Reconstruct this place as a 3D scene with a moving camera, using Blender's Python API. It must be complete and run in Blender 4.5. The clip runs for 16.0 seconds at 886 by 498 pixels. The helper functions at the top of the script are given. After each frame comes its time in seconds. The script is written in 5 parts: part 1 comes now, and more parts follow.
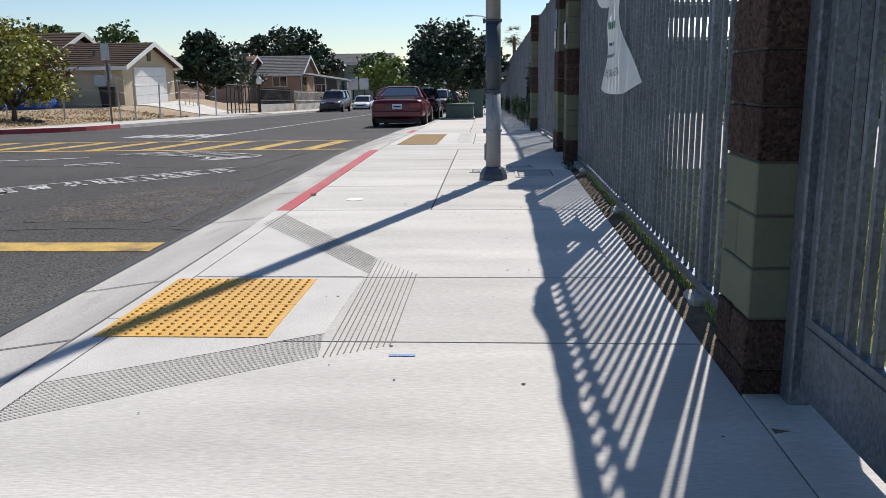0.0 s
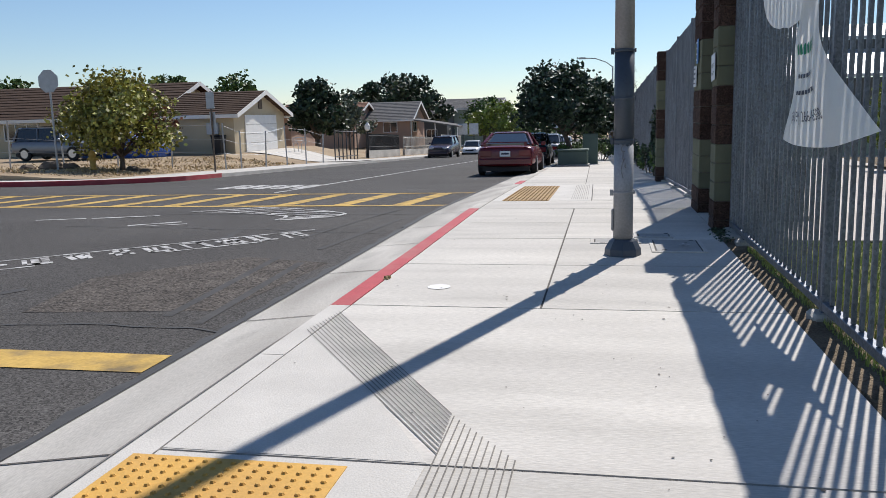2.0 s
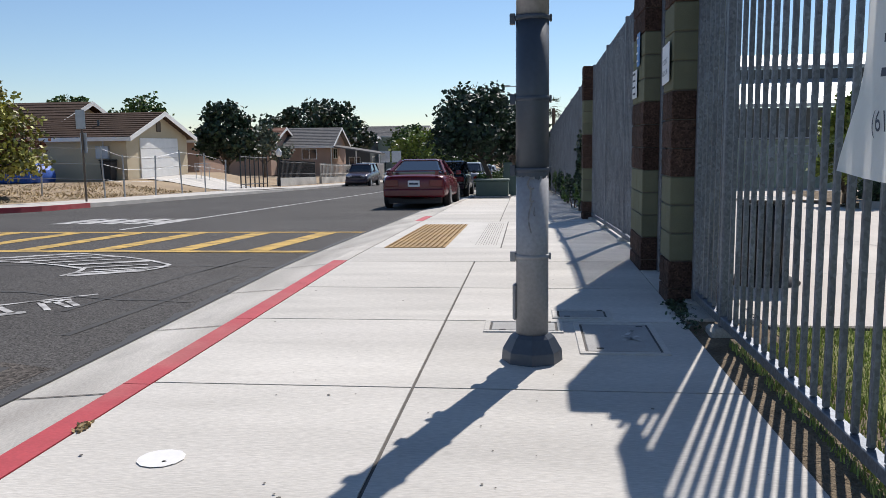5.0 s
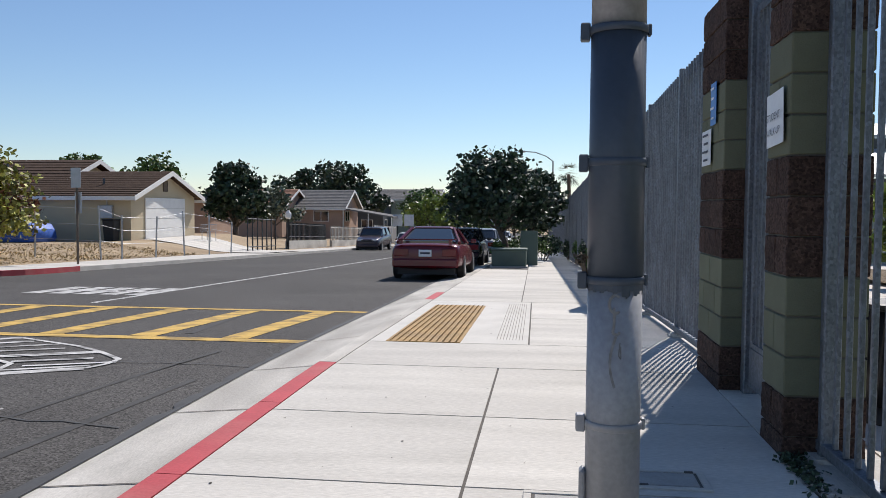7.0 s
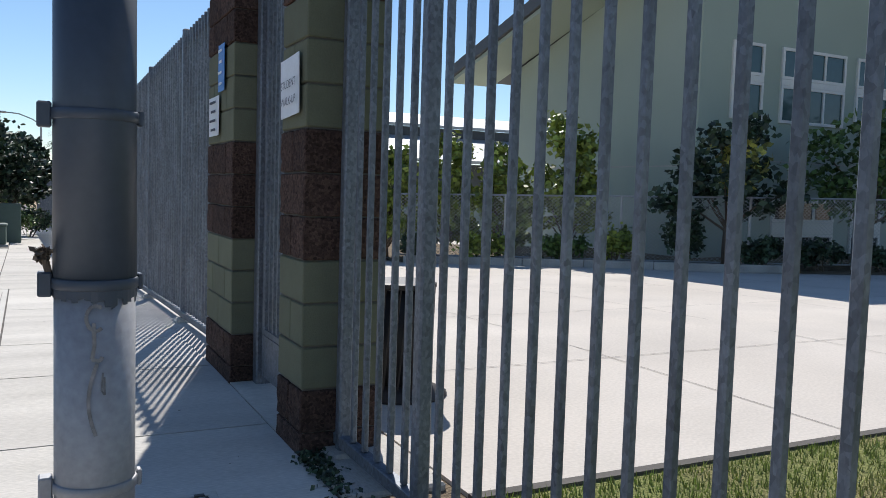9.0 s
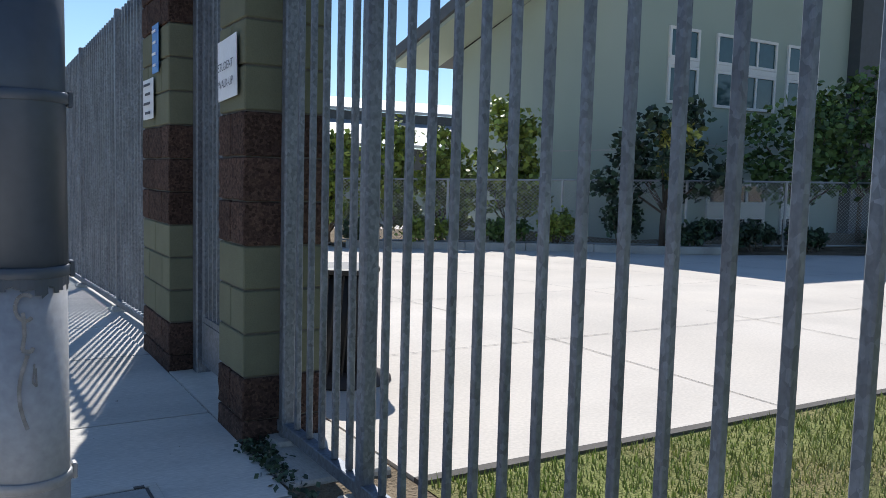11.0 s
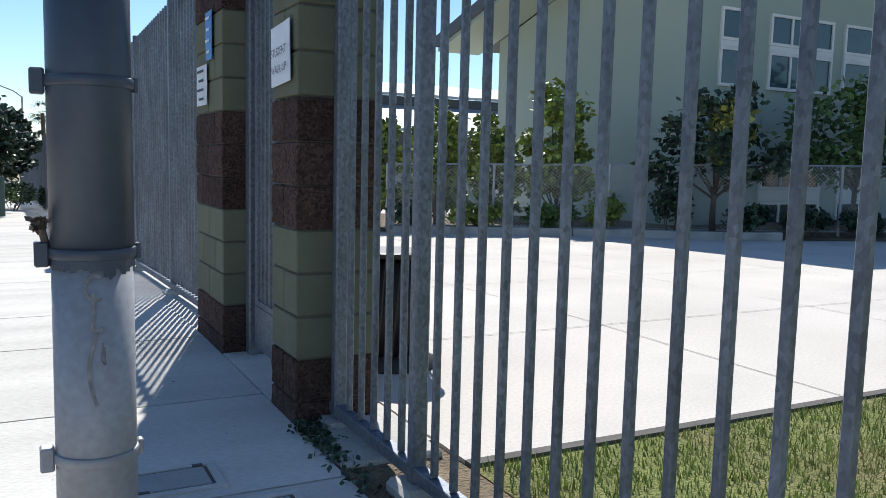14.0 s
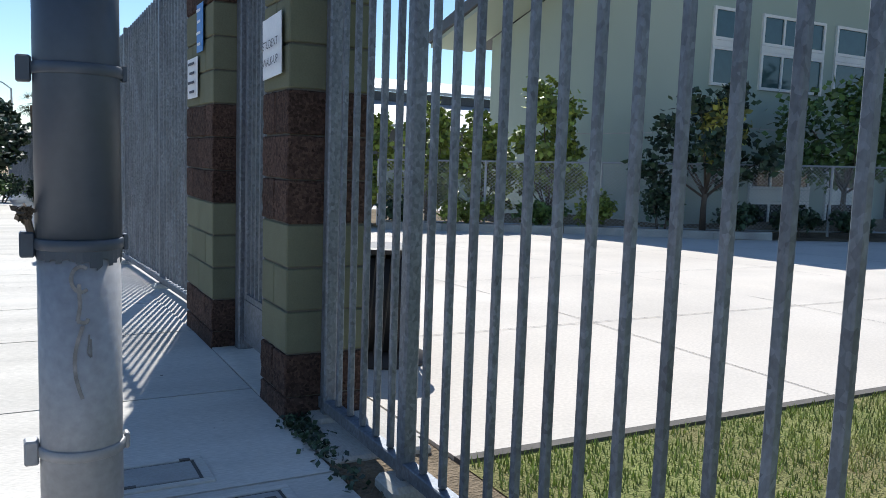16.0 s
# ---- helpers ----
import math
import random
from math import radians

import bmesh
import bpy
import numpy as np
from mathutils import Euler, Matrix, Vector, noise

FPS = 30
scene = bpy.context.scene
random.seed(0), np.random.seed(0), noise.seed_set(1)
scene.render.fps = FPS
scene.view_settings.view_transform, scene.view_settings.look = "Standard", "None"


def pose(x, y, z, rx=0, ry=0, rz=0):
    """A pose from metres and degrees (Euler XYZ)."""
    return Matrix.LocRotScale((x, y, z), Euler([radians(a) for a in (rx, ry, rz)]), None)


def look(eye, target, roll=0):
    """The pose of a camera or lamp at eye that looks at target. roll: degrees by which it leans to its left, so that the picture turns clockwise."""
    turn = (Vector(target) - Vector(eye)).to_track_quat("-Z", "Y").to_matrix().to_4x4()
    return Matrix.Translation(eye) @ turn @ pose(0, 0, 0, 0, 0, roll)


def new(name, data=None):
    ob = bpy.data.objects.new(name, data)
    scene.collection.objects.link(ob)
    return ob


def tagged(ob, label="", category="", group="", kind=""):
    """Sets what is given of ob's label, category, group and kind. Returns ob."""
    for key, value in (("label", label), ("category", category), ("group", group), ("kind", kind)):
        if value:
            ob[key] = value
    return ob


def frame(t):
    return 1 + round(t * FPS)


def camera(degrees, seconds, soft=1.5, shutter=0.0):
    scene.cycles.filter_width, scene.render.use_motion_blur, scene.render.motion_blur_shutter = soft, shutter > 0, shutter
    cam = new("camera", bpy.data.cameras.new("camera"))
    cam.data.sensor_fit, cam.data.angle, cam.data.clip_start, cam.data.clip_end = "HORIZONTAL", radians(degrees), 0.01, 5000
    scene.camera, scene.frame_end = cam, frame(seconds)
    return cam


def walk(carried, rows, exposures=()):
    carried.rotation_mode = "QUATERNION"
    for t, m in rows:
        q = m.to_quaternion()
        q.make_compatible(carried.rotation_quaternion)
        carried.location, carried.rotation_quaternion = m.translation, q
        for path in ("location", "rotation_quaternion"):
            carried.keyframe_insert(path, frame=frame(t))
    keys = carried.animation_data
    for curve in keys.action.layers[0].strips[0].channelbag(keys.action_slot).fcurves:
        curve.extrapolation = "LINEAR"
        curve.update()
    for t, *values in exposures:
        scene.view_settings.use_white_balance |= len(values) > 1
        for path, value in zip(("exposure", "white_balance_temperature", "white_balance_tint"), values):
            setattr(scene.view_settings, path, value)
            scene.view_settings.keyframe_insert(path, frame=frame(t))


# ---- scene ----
cam = camera(57.2, 16.0, soft=0.75)
PATH = [
    (0, (0.217, -0.01, 1.262), (0.091, 1.94, 0.833), -0.8),
    (0.5, (0.201, 0.473, 1.306), (0.28, 2.43, 0.901), -4.7),
    (0.8, (0.132, 0.757, 1.274), (0.21, 2.723, 0.917), 0.8),
    (1, (0.138, 0.997, 1.279), (0.055, 2.954, 0.877), 1.4),
    (1.5, (0.054, 1.52, 1.303), (-0.118, 3.471, 0.893), -2.0),
    (2, (0.05, 2.118, 1.275), (-0.342, 4.053, 0.955), -1.5),
    (2.5, (-0.012, 2.598, 1.294), (-0.552, 4.492, 0.947), -3.5),
    (3, (0.061, 3.195, 1.244), (-0.252, 5.127, 0.837), -4.1),
    (3.2, (0.077, 3.399, 1.303), (-0.218, 5.338, 0.913), -3.1),
    (5.3, (0.212, 5.669, 1.161), (-0.006, 7.641, 0.908), -0.7),
    (5.5, (0.172, 5.96, 1.175), (-0.224, 7.901, 0.899), 0.1),
    (6, (0.042, 6.234, 1.246), (-0.232, 8.206, 1.053), -1.7),
    (6.5, (-0.005, 6.694, 1.225), (-0.286, 8.671, 1.113), 1.5),
    (7, (-0.017, 6.956, 1.254), (-0.266, 8.938, 1.153), 0.3),
    (7.5, (0.013, 7.266, 1.254), (0.171, 9.255, 1.192), 1.9),
    (8, (0.054, 7.427, 1.248), (0.316, 9.405, 1.101), 3.6),
    (8.5, (0.02, 7.608, 1.26), (0.727, 9.472, 1.109), 0.7),
    (9, (0.082, 7.601, 1.259), (0.981, 9.382, 1.116), 1.8),
    (9.5, (0.103, 7.61, 1.25), (1.068, 9.354, 1.078), 0.4),
    (10, (0.1, 7.612, 1.256), (1.093, 9.339, 1.074), 1.3),
    (12.3, (0.07, 7.619, 1.252), (1.114, 9.316, 1.081), 1.4),
    (12.5, (0.069, 7.618, 1.252), (1.101, 9.323, 1.088), 1.9),
    (13, (0.065, 7.607, 1.244), (1.066, 9.33, 1.064), 1.3),
    (13.5, (0.063, 7.626, 1.258), (1.012, 9.375, 1.057), 1.4),
    (14, (0.059, 7.624, 1.249), (0.984, 9.384, 1.034), 1.4),
    (14.5, (0.064, 7.63, 1.245), (1.021, 9.372, 1.019), 1.9),
    (15, (0.066, 7.622, 1.254), (1.025, 9.362, 1.027), 1.6),
    (15.5, (0.072, 7.626, 1.246), (1.01, 9.379, 1.033), 1.7),
    (16, (0.065, 7.637, 1.241), (1.01, 9.386, 1.019), 2.0),
]
walk(cam, [(t, look(eye, target, roll)) for t, eye, target, roll in PATH],
     [(0, 0.1, 6450, 12), (7.5, 0.14, 6500, 13), (9, 0.2, 6400, 11), (10, 0.28, 6350, 11), (12.5, 0.46, 6200, 9), (16, 0.48, 6200, 9)])

# ---- light ----
SUN_AZ, SUN_EL = math.atan2(0.31, 0.95), radians(46)      # from +y towards +x
world = bpy.data.worlds.new("world")
scene.world = world
world.use_nodes = True
wn = world.node_tree
sky = wn.nodes.new("ShaderNodeTexSky")
sky.sky_type, sky.sun_disc = "NISHITA", False
sky.sun_elevation, sky.sun_rotation = SUN_EL, SUN_AZ
sky.air_density, sky.dust_density, sky.ozone_density = 1.0, 0.0, 5.0
wn.links.new(sky.outputs[0], wn.nodes["Background"].inputs[0])
wn.nodes["Background"].inputs[1].default_value = 0.098
sun = new("sun", bpy.data.lights.new("sun", "SUN"))
sun.data.energy, sun.data.angle, sun.data.color = 5.0, radians(0.5), (1.0, 0.965, 0.91)
sun.matrix_world = look((0, 0, 30), (-math.sin(SUN_AZ) * 30, -math.cos(SUN_AZ) * 30, 30 - 30 * math.tan(SUN_EL)))


# ---- materials ----
def mat(name, col, rough=0.8, metal=0.0, vary=0.15, scale=6.0, fine=60.0, bump=0.15, dark=None, spots=0.0,
        spot_scale=25.0, piece=0.0, island=0.0, spec=0.5, stretch=(1, 1, 1), bump_dist=0.004):
    """A procedural surface: broad variation, fine grain, optional spots of another colour and relief."""
    m = bpy.data.materials.new(name)
    m.use_nodes = True
    nt, N = m.node_tree, m.node_tree.nodes
    b = N["Principled BSDF"]
    b.inputs["Roughness"].default_value, b.inputs["Metallic"].default_value = rough, metal
    b.inputs["Specular IOR Level"].default_value = spec
    tc, mp = N.new("ShaderNodeTexCoord"), N.new("ShaderNodeMapping")
    geo = N.new("ShaderNodeNewGeometry")
    nt.links.new(geo.outputs["Position"], mp.inputs[0])
    mp.inputs["Scale"].default_value = stretch

    def tex(s, detail=4):
        t = N.new("ShaderNodeTexNoise")
        t.inputs["Scale"].default_value, t.inputs["Detail"].default_value = s, detail
        nt.links.new(mp.outputs[0], t.inputs["Vector"])
        return t

    def mult(a, f, amount):
        r = N.new("ShaderNodeMapRange")
        r.inputs["From Min"].default_value, r.inputs["From Max"].default_value = 0.25, 0.75
        r.inputs["To Min"].default_value, r.inputs["To Max"].default_value = 1 - amount, 1 + amount
        nt.links.new(f, r.inputs[0])
        x = N.new("ShaderNodeMix")
        x.data_type, x.blend_type = "RGBA", "MULTIPLY"
        x.inputs[0].default_value = 1
        nt.links.new(a, x.inputs[6])
        nt.links.new(r.outputs[0], x.inputs[7])
        return x.outputs[2]

    base = N.new("ShaderNodeRGB")
    base.outputs[0].default_value = (*col, 1)
    out = base.outputs[0]
    if dark:
        t, r, x = tex(scale * 0.5, 6), N.new("ShaderNodeMapRange"), N.new("ShaderNodeMix")
        x.data_type = "RGBA"
        r.inputs["From Min"].default_value, r.inputs["From Max"].default_value = 0.45, 0.7
        nt.links.new(t.outputs[0], r.inputs[0])
        nt.links.new(r.outputs[0], x.inputs[0])
        nt.links.new(out, x.inputs[6])
        x.inputs[7].default_value = (*dark, 1)
        out = x.outputs[2]
    big, small = tex(scale), tex(fine, 3)
    out = mult(out, big.outputs[0], vary)
    out = mult(out, small.outputs[0], vary * 0.8)
    if spots:
        v, r, x = N.new("ShaderNodeTexVoronoi"), N.new("ShaderNodeMapRange"), N.new("ShaderNodeMix")
        v.inputs["Scale"].default_value = spot_scale
        nt.links.new(mp.outputs[0], v.inputs["Vector"])
        x.data_type, x.blend_type = "RGBA", "MULTIPLY"
        nt.links.new(v.outputs["Color"], r.inputs[0])
        r.inputs["To Min"].default_value, r.inputs["To Max"].default_value = 1 - spots, 1 + spots
        x.inputs[0].default_value = 1
        nt.links.new(out, x.inputs[6])
        nt.links.new(r.outputs[0], x.inputs[7])
        out = x.outputs[2]
    if piece:
        o = N.new("ShaderNodeObjectInfo")
        out = mult(out, o.outputs["Random"], piece)
    if island:
        out = mult(out, geo.outputs["Random Per Island"], island)
    nt.links.new(out, b.inputs["Base Color"])
    if bump:
        bp = N.new("ShaderNodeBump")
        bp.inputs["Strength"].default_value, bp.inputs["Distance"].default_value = bump, bump_dist
        nt.links.new(small.outputs[0], bp.inputs["Height"])
        nt.links.new(bp.outputs[0], b.inputs["Normal"])
    return m


M = dict(
    concrete=mat("concrete", (0.54, 0.512, 0.462), 0.85, vary=0.17, scale=2.2, fine=75, stretch=(0.3, 1.4, 1), bump=0.4, dark=(0.46, 0.435, 0.395), spots=0.06, spot_scale=160, piece=0.05, spec=0.15),
    plaza=mat("plaza_concrete", (0.55, 0.505, 0.45), 0.88, vary=0.12, scale=0.9, fine=50, bump=0.3, dark=(0.50, 0.455, 0.40), spec=0.15),
    # far panel's yellow browned to hold the shade between its foreshortened domes
    shaded_pad=mat("dome_shaded_brown_tactile", (0.36, 0.225, 0.085), 0.85, vary=0.2, scale=5, fine=60, dark=(0.28, 0.18, 0.08), bump=0.3),
    ramp=mat("ramp_concrete", (0.53, 0.505, 0.46), 0.9, vary=0.1, scale=2.5, fine=110, bump=0.5),
    kerb=mat("kerb_concrete", (0.48, 0.455, 0.41), 0.9, vary=0.2, scale=3.0, fine=70, bump=0.35, stretch=(1.6, 0.5, 1), dark=(0.30, 0.28, 0.25), spec=0.15),
    joint=mat("joint", (0.10, 0.09, 0.08), 0.95, vary=0.2),
    asphalt=mat("asphalt", (0.085, 0.08, 0.075), 0.92, vary=0.17, scale=0.7, fine=45, bump=0.9, dark=(0.066, 0.062, 0.058), spots=0.75, spot_scale=95, bump_dist=0.006, spec=0.15),
    patch=mat("asphalt_patch", (0.088, 0.077, 0.067), 0.93, vary=0.25, scale=3, fine=45, bump=1.0, spots=0.9, spot_scale=60, spec=0.15),
    skid=mat("tyre_rubber_mark", (0.048, 0.046, 0.044), 0.9, vary=0.3, scale=5),
    groove=mat("tooled_groove", (0.20, 0.185, 0.165), 0.95, vary=0.2),
    scratch=mat("faint_scratch", (0.19, 0.19, 0.195), 0.6, 0.2, vary=0.3, scale=40),
    tar=mat("tar", (0.05, 0.05, 0.05), 0.8, vary=0.2),
    yellow_paint=mat("yellow_road_paint", (0.56, 0.37, 0.11), 0.85, vary=0.18, scale=9, fine=40, dark=(0.20, 0.15, 0.08), bump=0.4, spec=0.15),
    white_paint=mat("white_road_paint", (0.52, 0.51, 0.49), 0.85, vary=0.25, scale=12, fine=40, dark=(0.095, 0.09, 0.085), bump=0.4, spec=0.15),
    red_paint=mat("red_kerb_paint", (0.42, 0.05, 0.06), 0.75, vary=0.14, scale=4, fine=50, dark=(0.36, 0.09, 0.085), bump=0.3),
    pad=mat("yellow_tactile", (0.62, 0.35, 0.07), 0.75, vary=0.12, scale=5, fine=70, dark=(0.52, 0.29, 0.07), bump=0.3),
    steel=mat("galvanised_steel", (0.155, 0.173, 0.2), 0.5, 0.35, vary=0.22, scale=7, fine=85, dark=(0.1, 0.111, 0.13), bump=0.15, spots=0.32, spot_scale=75, stretch=(1, 1, 0.7)),
    pole_grey=mat("grey_pole_steel", (0.36, 0.36, 0.372), 0.55, 0.3, vary=0.16, scale=5, fine=50, dark=(0.22, 0.22, 0.226), bump=0.12),
    pole_dark=mat("dark_grey_pole_paint", (0.058, 0.073, 0.097), 0.45, 0.1, vary=0.1, scale=4, fine=40, bump=0.08),
    green_block=mat("green_painted_block", (0.155, 0.162, 0.11), 0.9, vary=0.09, scale=6, fine=140, bump=0.6, piece=0.07, spec=0.15),
    brown_block=mat("split_face_brown_block", (0.07, 0.044, 0.035), 0.95, vary=0.22, scale=18, fine=90, bump=1.0, spots=0.6, spot_scale=75, piece=0.14, bump_dist=0.01, spec=0.15),
    mortar=mat("mortar", (0.13, 0.12, 0.10), 0.95, vary=0.1),
    soil=mat("soil", (0.20, 0.155, 0.105), 0.97, vary=0.3, scale=8, fine=60, bump=1.0, dark=(0.12, 0.095, 0.065), bump_dist=0.02, spec=0.15),
    turf=mat("turf", (0.19, 0.205, 0.07), 0.95, vary=0.3, scale=3, fine=80, bump=1.0, dark=(0.17, 0.14, 0.07), bump_dist=0.02, spec=0.15),
    grass=mat("grass_blade", (0.28, 0.34, 0.08), 0.7, vary=0.2, scale=1.5, dark=(0.33, 0.32, 0.13), bump=0, island=0.4),
    dry=mat("dry_lot", (0.37, 0.285, 0.19), 0.95, vary=0.2, scale=0.8, fine=14, bump=0.7, dark=(0.25, 0.18, 0.115), bump_dist=0.03, spec=0.15),
    drygrass=mat("dry_grass", (0.42, 0.31, 0.16), 0.9, vary=0.25, scale=2, bump=0, island=0.4),
    stucco=mat("beige_stucco", (0.52, 0.43, 0.29), 0.92, vary=0.07, scale=0.8, fine=60, bump=0.3),
    stucco2=mat("tan_pink_stucco", (0.40, 0.27, 0.20), 0.92, vary=0.08, scale=1, fine=60, bump=0.3),
    roof=mat("brown_shingle", (0.085, 0.054, 0.038), 0.95, vary=0.2, scale=2.5, fine=25, bump=0.8, island=0.25, bump_dist=0.02, spec=0.15),
    roof2=mat("red_brown_roof", (0.22, 0.12, 0.085), 0.95, vary=0.18, scale=2, fine=20, bump=0.8, spec=0.15),
    roof3=mat("grey_shingle", (0.16, 0.155, 0.15), 0.95, vary=0.18, scale=2, fine=20, bump=0.8, spec=0.15),
    white=mat("white_painted_wood", (0.74, 0.72, 0.68), 0.6, vary=0.06, scale=2, fine=30, bump=0.1),
    darkglass=mat("dark_window_glass", (0.02, 0.025, 0.03), 0.06, vary=0.05, bump=0, spec=0.8),
    shadeglass=mat("teal_window_glass", (0.03, 0.07, 0.075), 0.08, vary=0.1, bump=0, spec=0.8),
    school=mat("pale_green_stucco", (0.355, 0.41, 0.345), 0.9, vary=0.06, scale=0.5, fine=50, bump=0.3),
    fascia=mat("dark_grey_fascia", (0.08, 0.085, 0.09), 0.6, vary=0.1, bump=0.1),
    metalroof=mat("pale_metal_roof", (0.42, 0.43, 0.44), 0.45, 0.4, vary=0.1, scale=2, bump=0.1),
    black=mat("black_metal", (0.02, 0.02, 0.022), 0.5, 0.3, vary=0.2, bump=0.05),
    rubber=mat("tyre_rubber", (0.02, 0.02, 0.02), 0.85, vary=0.2, bump=0.2),
    chrome=mat("alloy", (0.5, 0.5, 0.52), 0.3, 0.9, vary=0.1, bump=0),
    carred=mat("dark_red_car_paint", (0.12, 0.006, 0.012), 0.25, 0.15, vary=0.05, bump=0, spec=0.7),
    carblack=mat("black_car_paint", (0.015, 0.017, 0.022), 0.2, 0.1, vary=0.05, bump=0, spec=0.7),
    cardark=mat("dark_plum_car_paint", (0.045, 0.03, 0.045), 0.25, 0.2, vary=0.05, bump=0, spec=0.7),
    carwhite=mat("white_car_paint", (0.7, 0.7, 0.7), 0.3, vary=0.04, bump=0),
    cargrey=mat("grey_car_paint", (0.19, 0.21, 0.24), 0.3, 0.4, vary=0.05, bump=0),
    redlamp=mat("red_lamp_lens", (0.16, 0.008, 0.012), 0.2, vary=0.1, bump=0),
    lens=mat("clear_lamp_lens", (0.6, 0.62, 0.64), 0.15, vary=0.1, bump=0),
    bluecover=mat("blue_tarpaulin", (0.035, 0.11, 0.42), 0.5, vary=0.2, scale=3, fine=12, bump=0.8, bump_dist=0.05),
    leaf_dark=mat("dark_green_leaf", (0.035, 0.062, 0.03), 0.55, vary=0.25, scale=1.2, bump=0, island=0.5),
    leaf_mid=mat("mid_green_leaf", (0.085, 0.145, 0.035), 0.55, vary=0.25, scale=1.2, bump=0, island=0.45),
    # yellow-green leaf with sunlight put into its brighter tone
    leaf_lit=mat("sunlit_yellow_green_leaf", (0.20, 0.25, 0.045), 0.55, vary=0.2, scale=1.2, bump=0, island=0.4),
    leaf_autumn=mat("olive_yellow_leaf", (0.28, 0.275, 0.055), 0.6, vary=0.3, scale=0.9, bump=0, island=0.5, dark=(0.27, 0.23, 0.05)),
    leaf_red=mat("red_brown_leaf", (0.16, 0.06, 0.035), 0.6, vary=0.3, bump=0, island=0.5),
    leaf_grey=mat("grey_green_leaf", (0.12, 0.15, 0.10), 0.6, vary=0.25, bump=0, island=0.4),
    bark=mat("bark", (0.13, 0.10, 0.075), 0.95, vary=0.25, scale=8, fine=40, bump=1.0, stretch=(1, 1, 0.3), bump_dist=0.01),
    boxgreen=mat("green_utility_box", (0.105, 0.15, 0.12), 0.6, vary=0.1, scale=3, bump=0.1),
    hydrant=mat("yellow_hydrant_paint", (0.55, 0.33, 0.07), 0.6, vary=0.15, bump=0.1),
    signback=mat("sign_back_aluminium", (0.42, 0.43, 0.44), 0.5, 0.5, vary=0.1, bump=0),
    paper=mat("white_sign_paper", (0.74, 0.75, 0.77), 0.55, vary=0.05, scale=6, bump=0.05),
    blue=mat("blue_sign_print", (0.06, 0.22, 0.55), 0.5, vary=0.05, bump=0),
    ink=mat("dark_ink", (0.05, 0.055, 0.08), 0.7, vary=0.1, bump=0),
    green_ink=mat("green_ink", (0.02, 0.22, 0.12), 0.7, vary=0.1, bump=0),
    cover=mat("grey_lid", (0.34, 0.33, 0.31), 0.9, vary=0.12, scale=5, fine=90, bump=0.6),
    iron=mat("cast_iron", (0.07, 0.065, 0.06), 0.7, 0.3, vary=0.2, bump=0.3),
    bin=mat("binbrown", (0.035, 0.03, 0.028), 0.6, vary=0.1, bump=0.1),
    dot=mat("dark_gum_spot", (0.09, 0.08, 0.07), 0.9, vary=0.1, bump=0),
    # blue-grey ridge colour has the distance haze mixed in
    hill=mat("haze_tinted_far_hill", (0.30, 0.34, 0.38), 1.0, vary=0.1, scale=0.05, bump=0),
)


def banner_material():
    """Thin white vinyl that lets part of the light through."""
    m = M["paper"].copy()
    m.name = "banner_vinyl"
    b = m.node_tree.nodes["Principled BSDF"]
    b.inputs["Transmission Weight"].default_value = 0.0
    t, mix = m.node_tree.nodes.new("ShaderNodeBsdfTranslucent"), m.node_tree.nodes.new("ShaderNodeMixShader")
    t.inputs[0].default_value = (0.85, 0.85, 0.83, 1)
    mix.inputs[0].default_value = 0.45
    L = m.node_tree.links
    out = m.node_tree.nodes["Material Output"]
    L.new(b.outputs[0], mix.inputs[1])
    L.new(t.outputs[0], mix.inputs[2])
    L.new(mix.outputs[0], out.inputs[0])
    return m


M["banner"] = banner_material()


# ---- shape helpers ----
def P(y):
    """Height of the street's surface line: level at first, then falling away."""
    d = max(0.0, y - 13.0)
    return -0.034 * d * d / (d + 1.2) if y < 120 else -0.034 * 106


def bend(x, y):
    """The street drifts a little to the side beyond the crossing."""
    d = max(0.0, y - 13.0)
    return x - 0.013 * d * d / (d + 2.0)


def warp(bm):
    for v in bm.verts:
        v.co.x, v.co.z = bend(v.co.x, v.co.y), v.co.z + P(v.co.y)
    return bm


def on_street(x, y, z=0.0):
    return Vector((bend(x, y), y, P(y) + z))


def part(name, bm, material, parent=None, label="", smooth=False):
    me = bpy.data.meshes.new(name)
    bm.normal_update()
    bm.to_mesh(me)
    bm.free()
    me.materials.append(M[material] if isinstance(material, str) else material)
    if smooth:
        me.polygons.foreach_set("use_smooth", [True] * len(me.polygons))
    ob = new(name, me)
    ob.parent = parent
    if label:
        ob["label"] = label
    return ob


def thing(name, label, category, group="", kind="", at=(0, 0, 0), turn=0):
    e = new(name)
    e.empty_display_size = 0.2
    e.matrix_basis = pose(*at, 0, 0, turn)
    return tagged(e, label, category, group, kind)


def structure(name, bm, material, label, category=""):
    return tagged(part(name, bm, material), label, category or name.split("_")[0], kind="structure")


def box(bm, x0, x1, y0, y1, z0, z1, bevel=0.0):
    r = bmesh.ops.create_cube(bm, size=1.0)
    vs = r["verts"]
    for v in vs:
        v.co = Vector(((x0 + x1) / 2 + v.co.x * (x1 - x0), (y0 + y1) / 2 + v.co.y * (y1 - y0), (z0 + z1) / 2 + v.co.z * (z1 - z0)))
    if bevel:
        es = list({e for v in vs for e in v.link_edges})
        bmesh.ops.bevel(bm, geom=es, offset=bevel, segments=1, affect="EDGES")
    return bm


def boxed(*a, bevel=0.0):
    return box(bmesh.new(), *a, bevel=bevel)


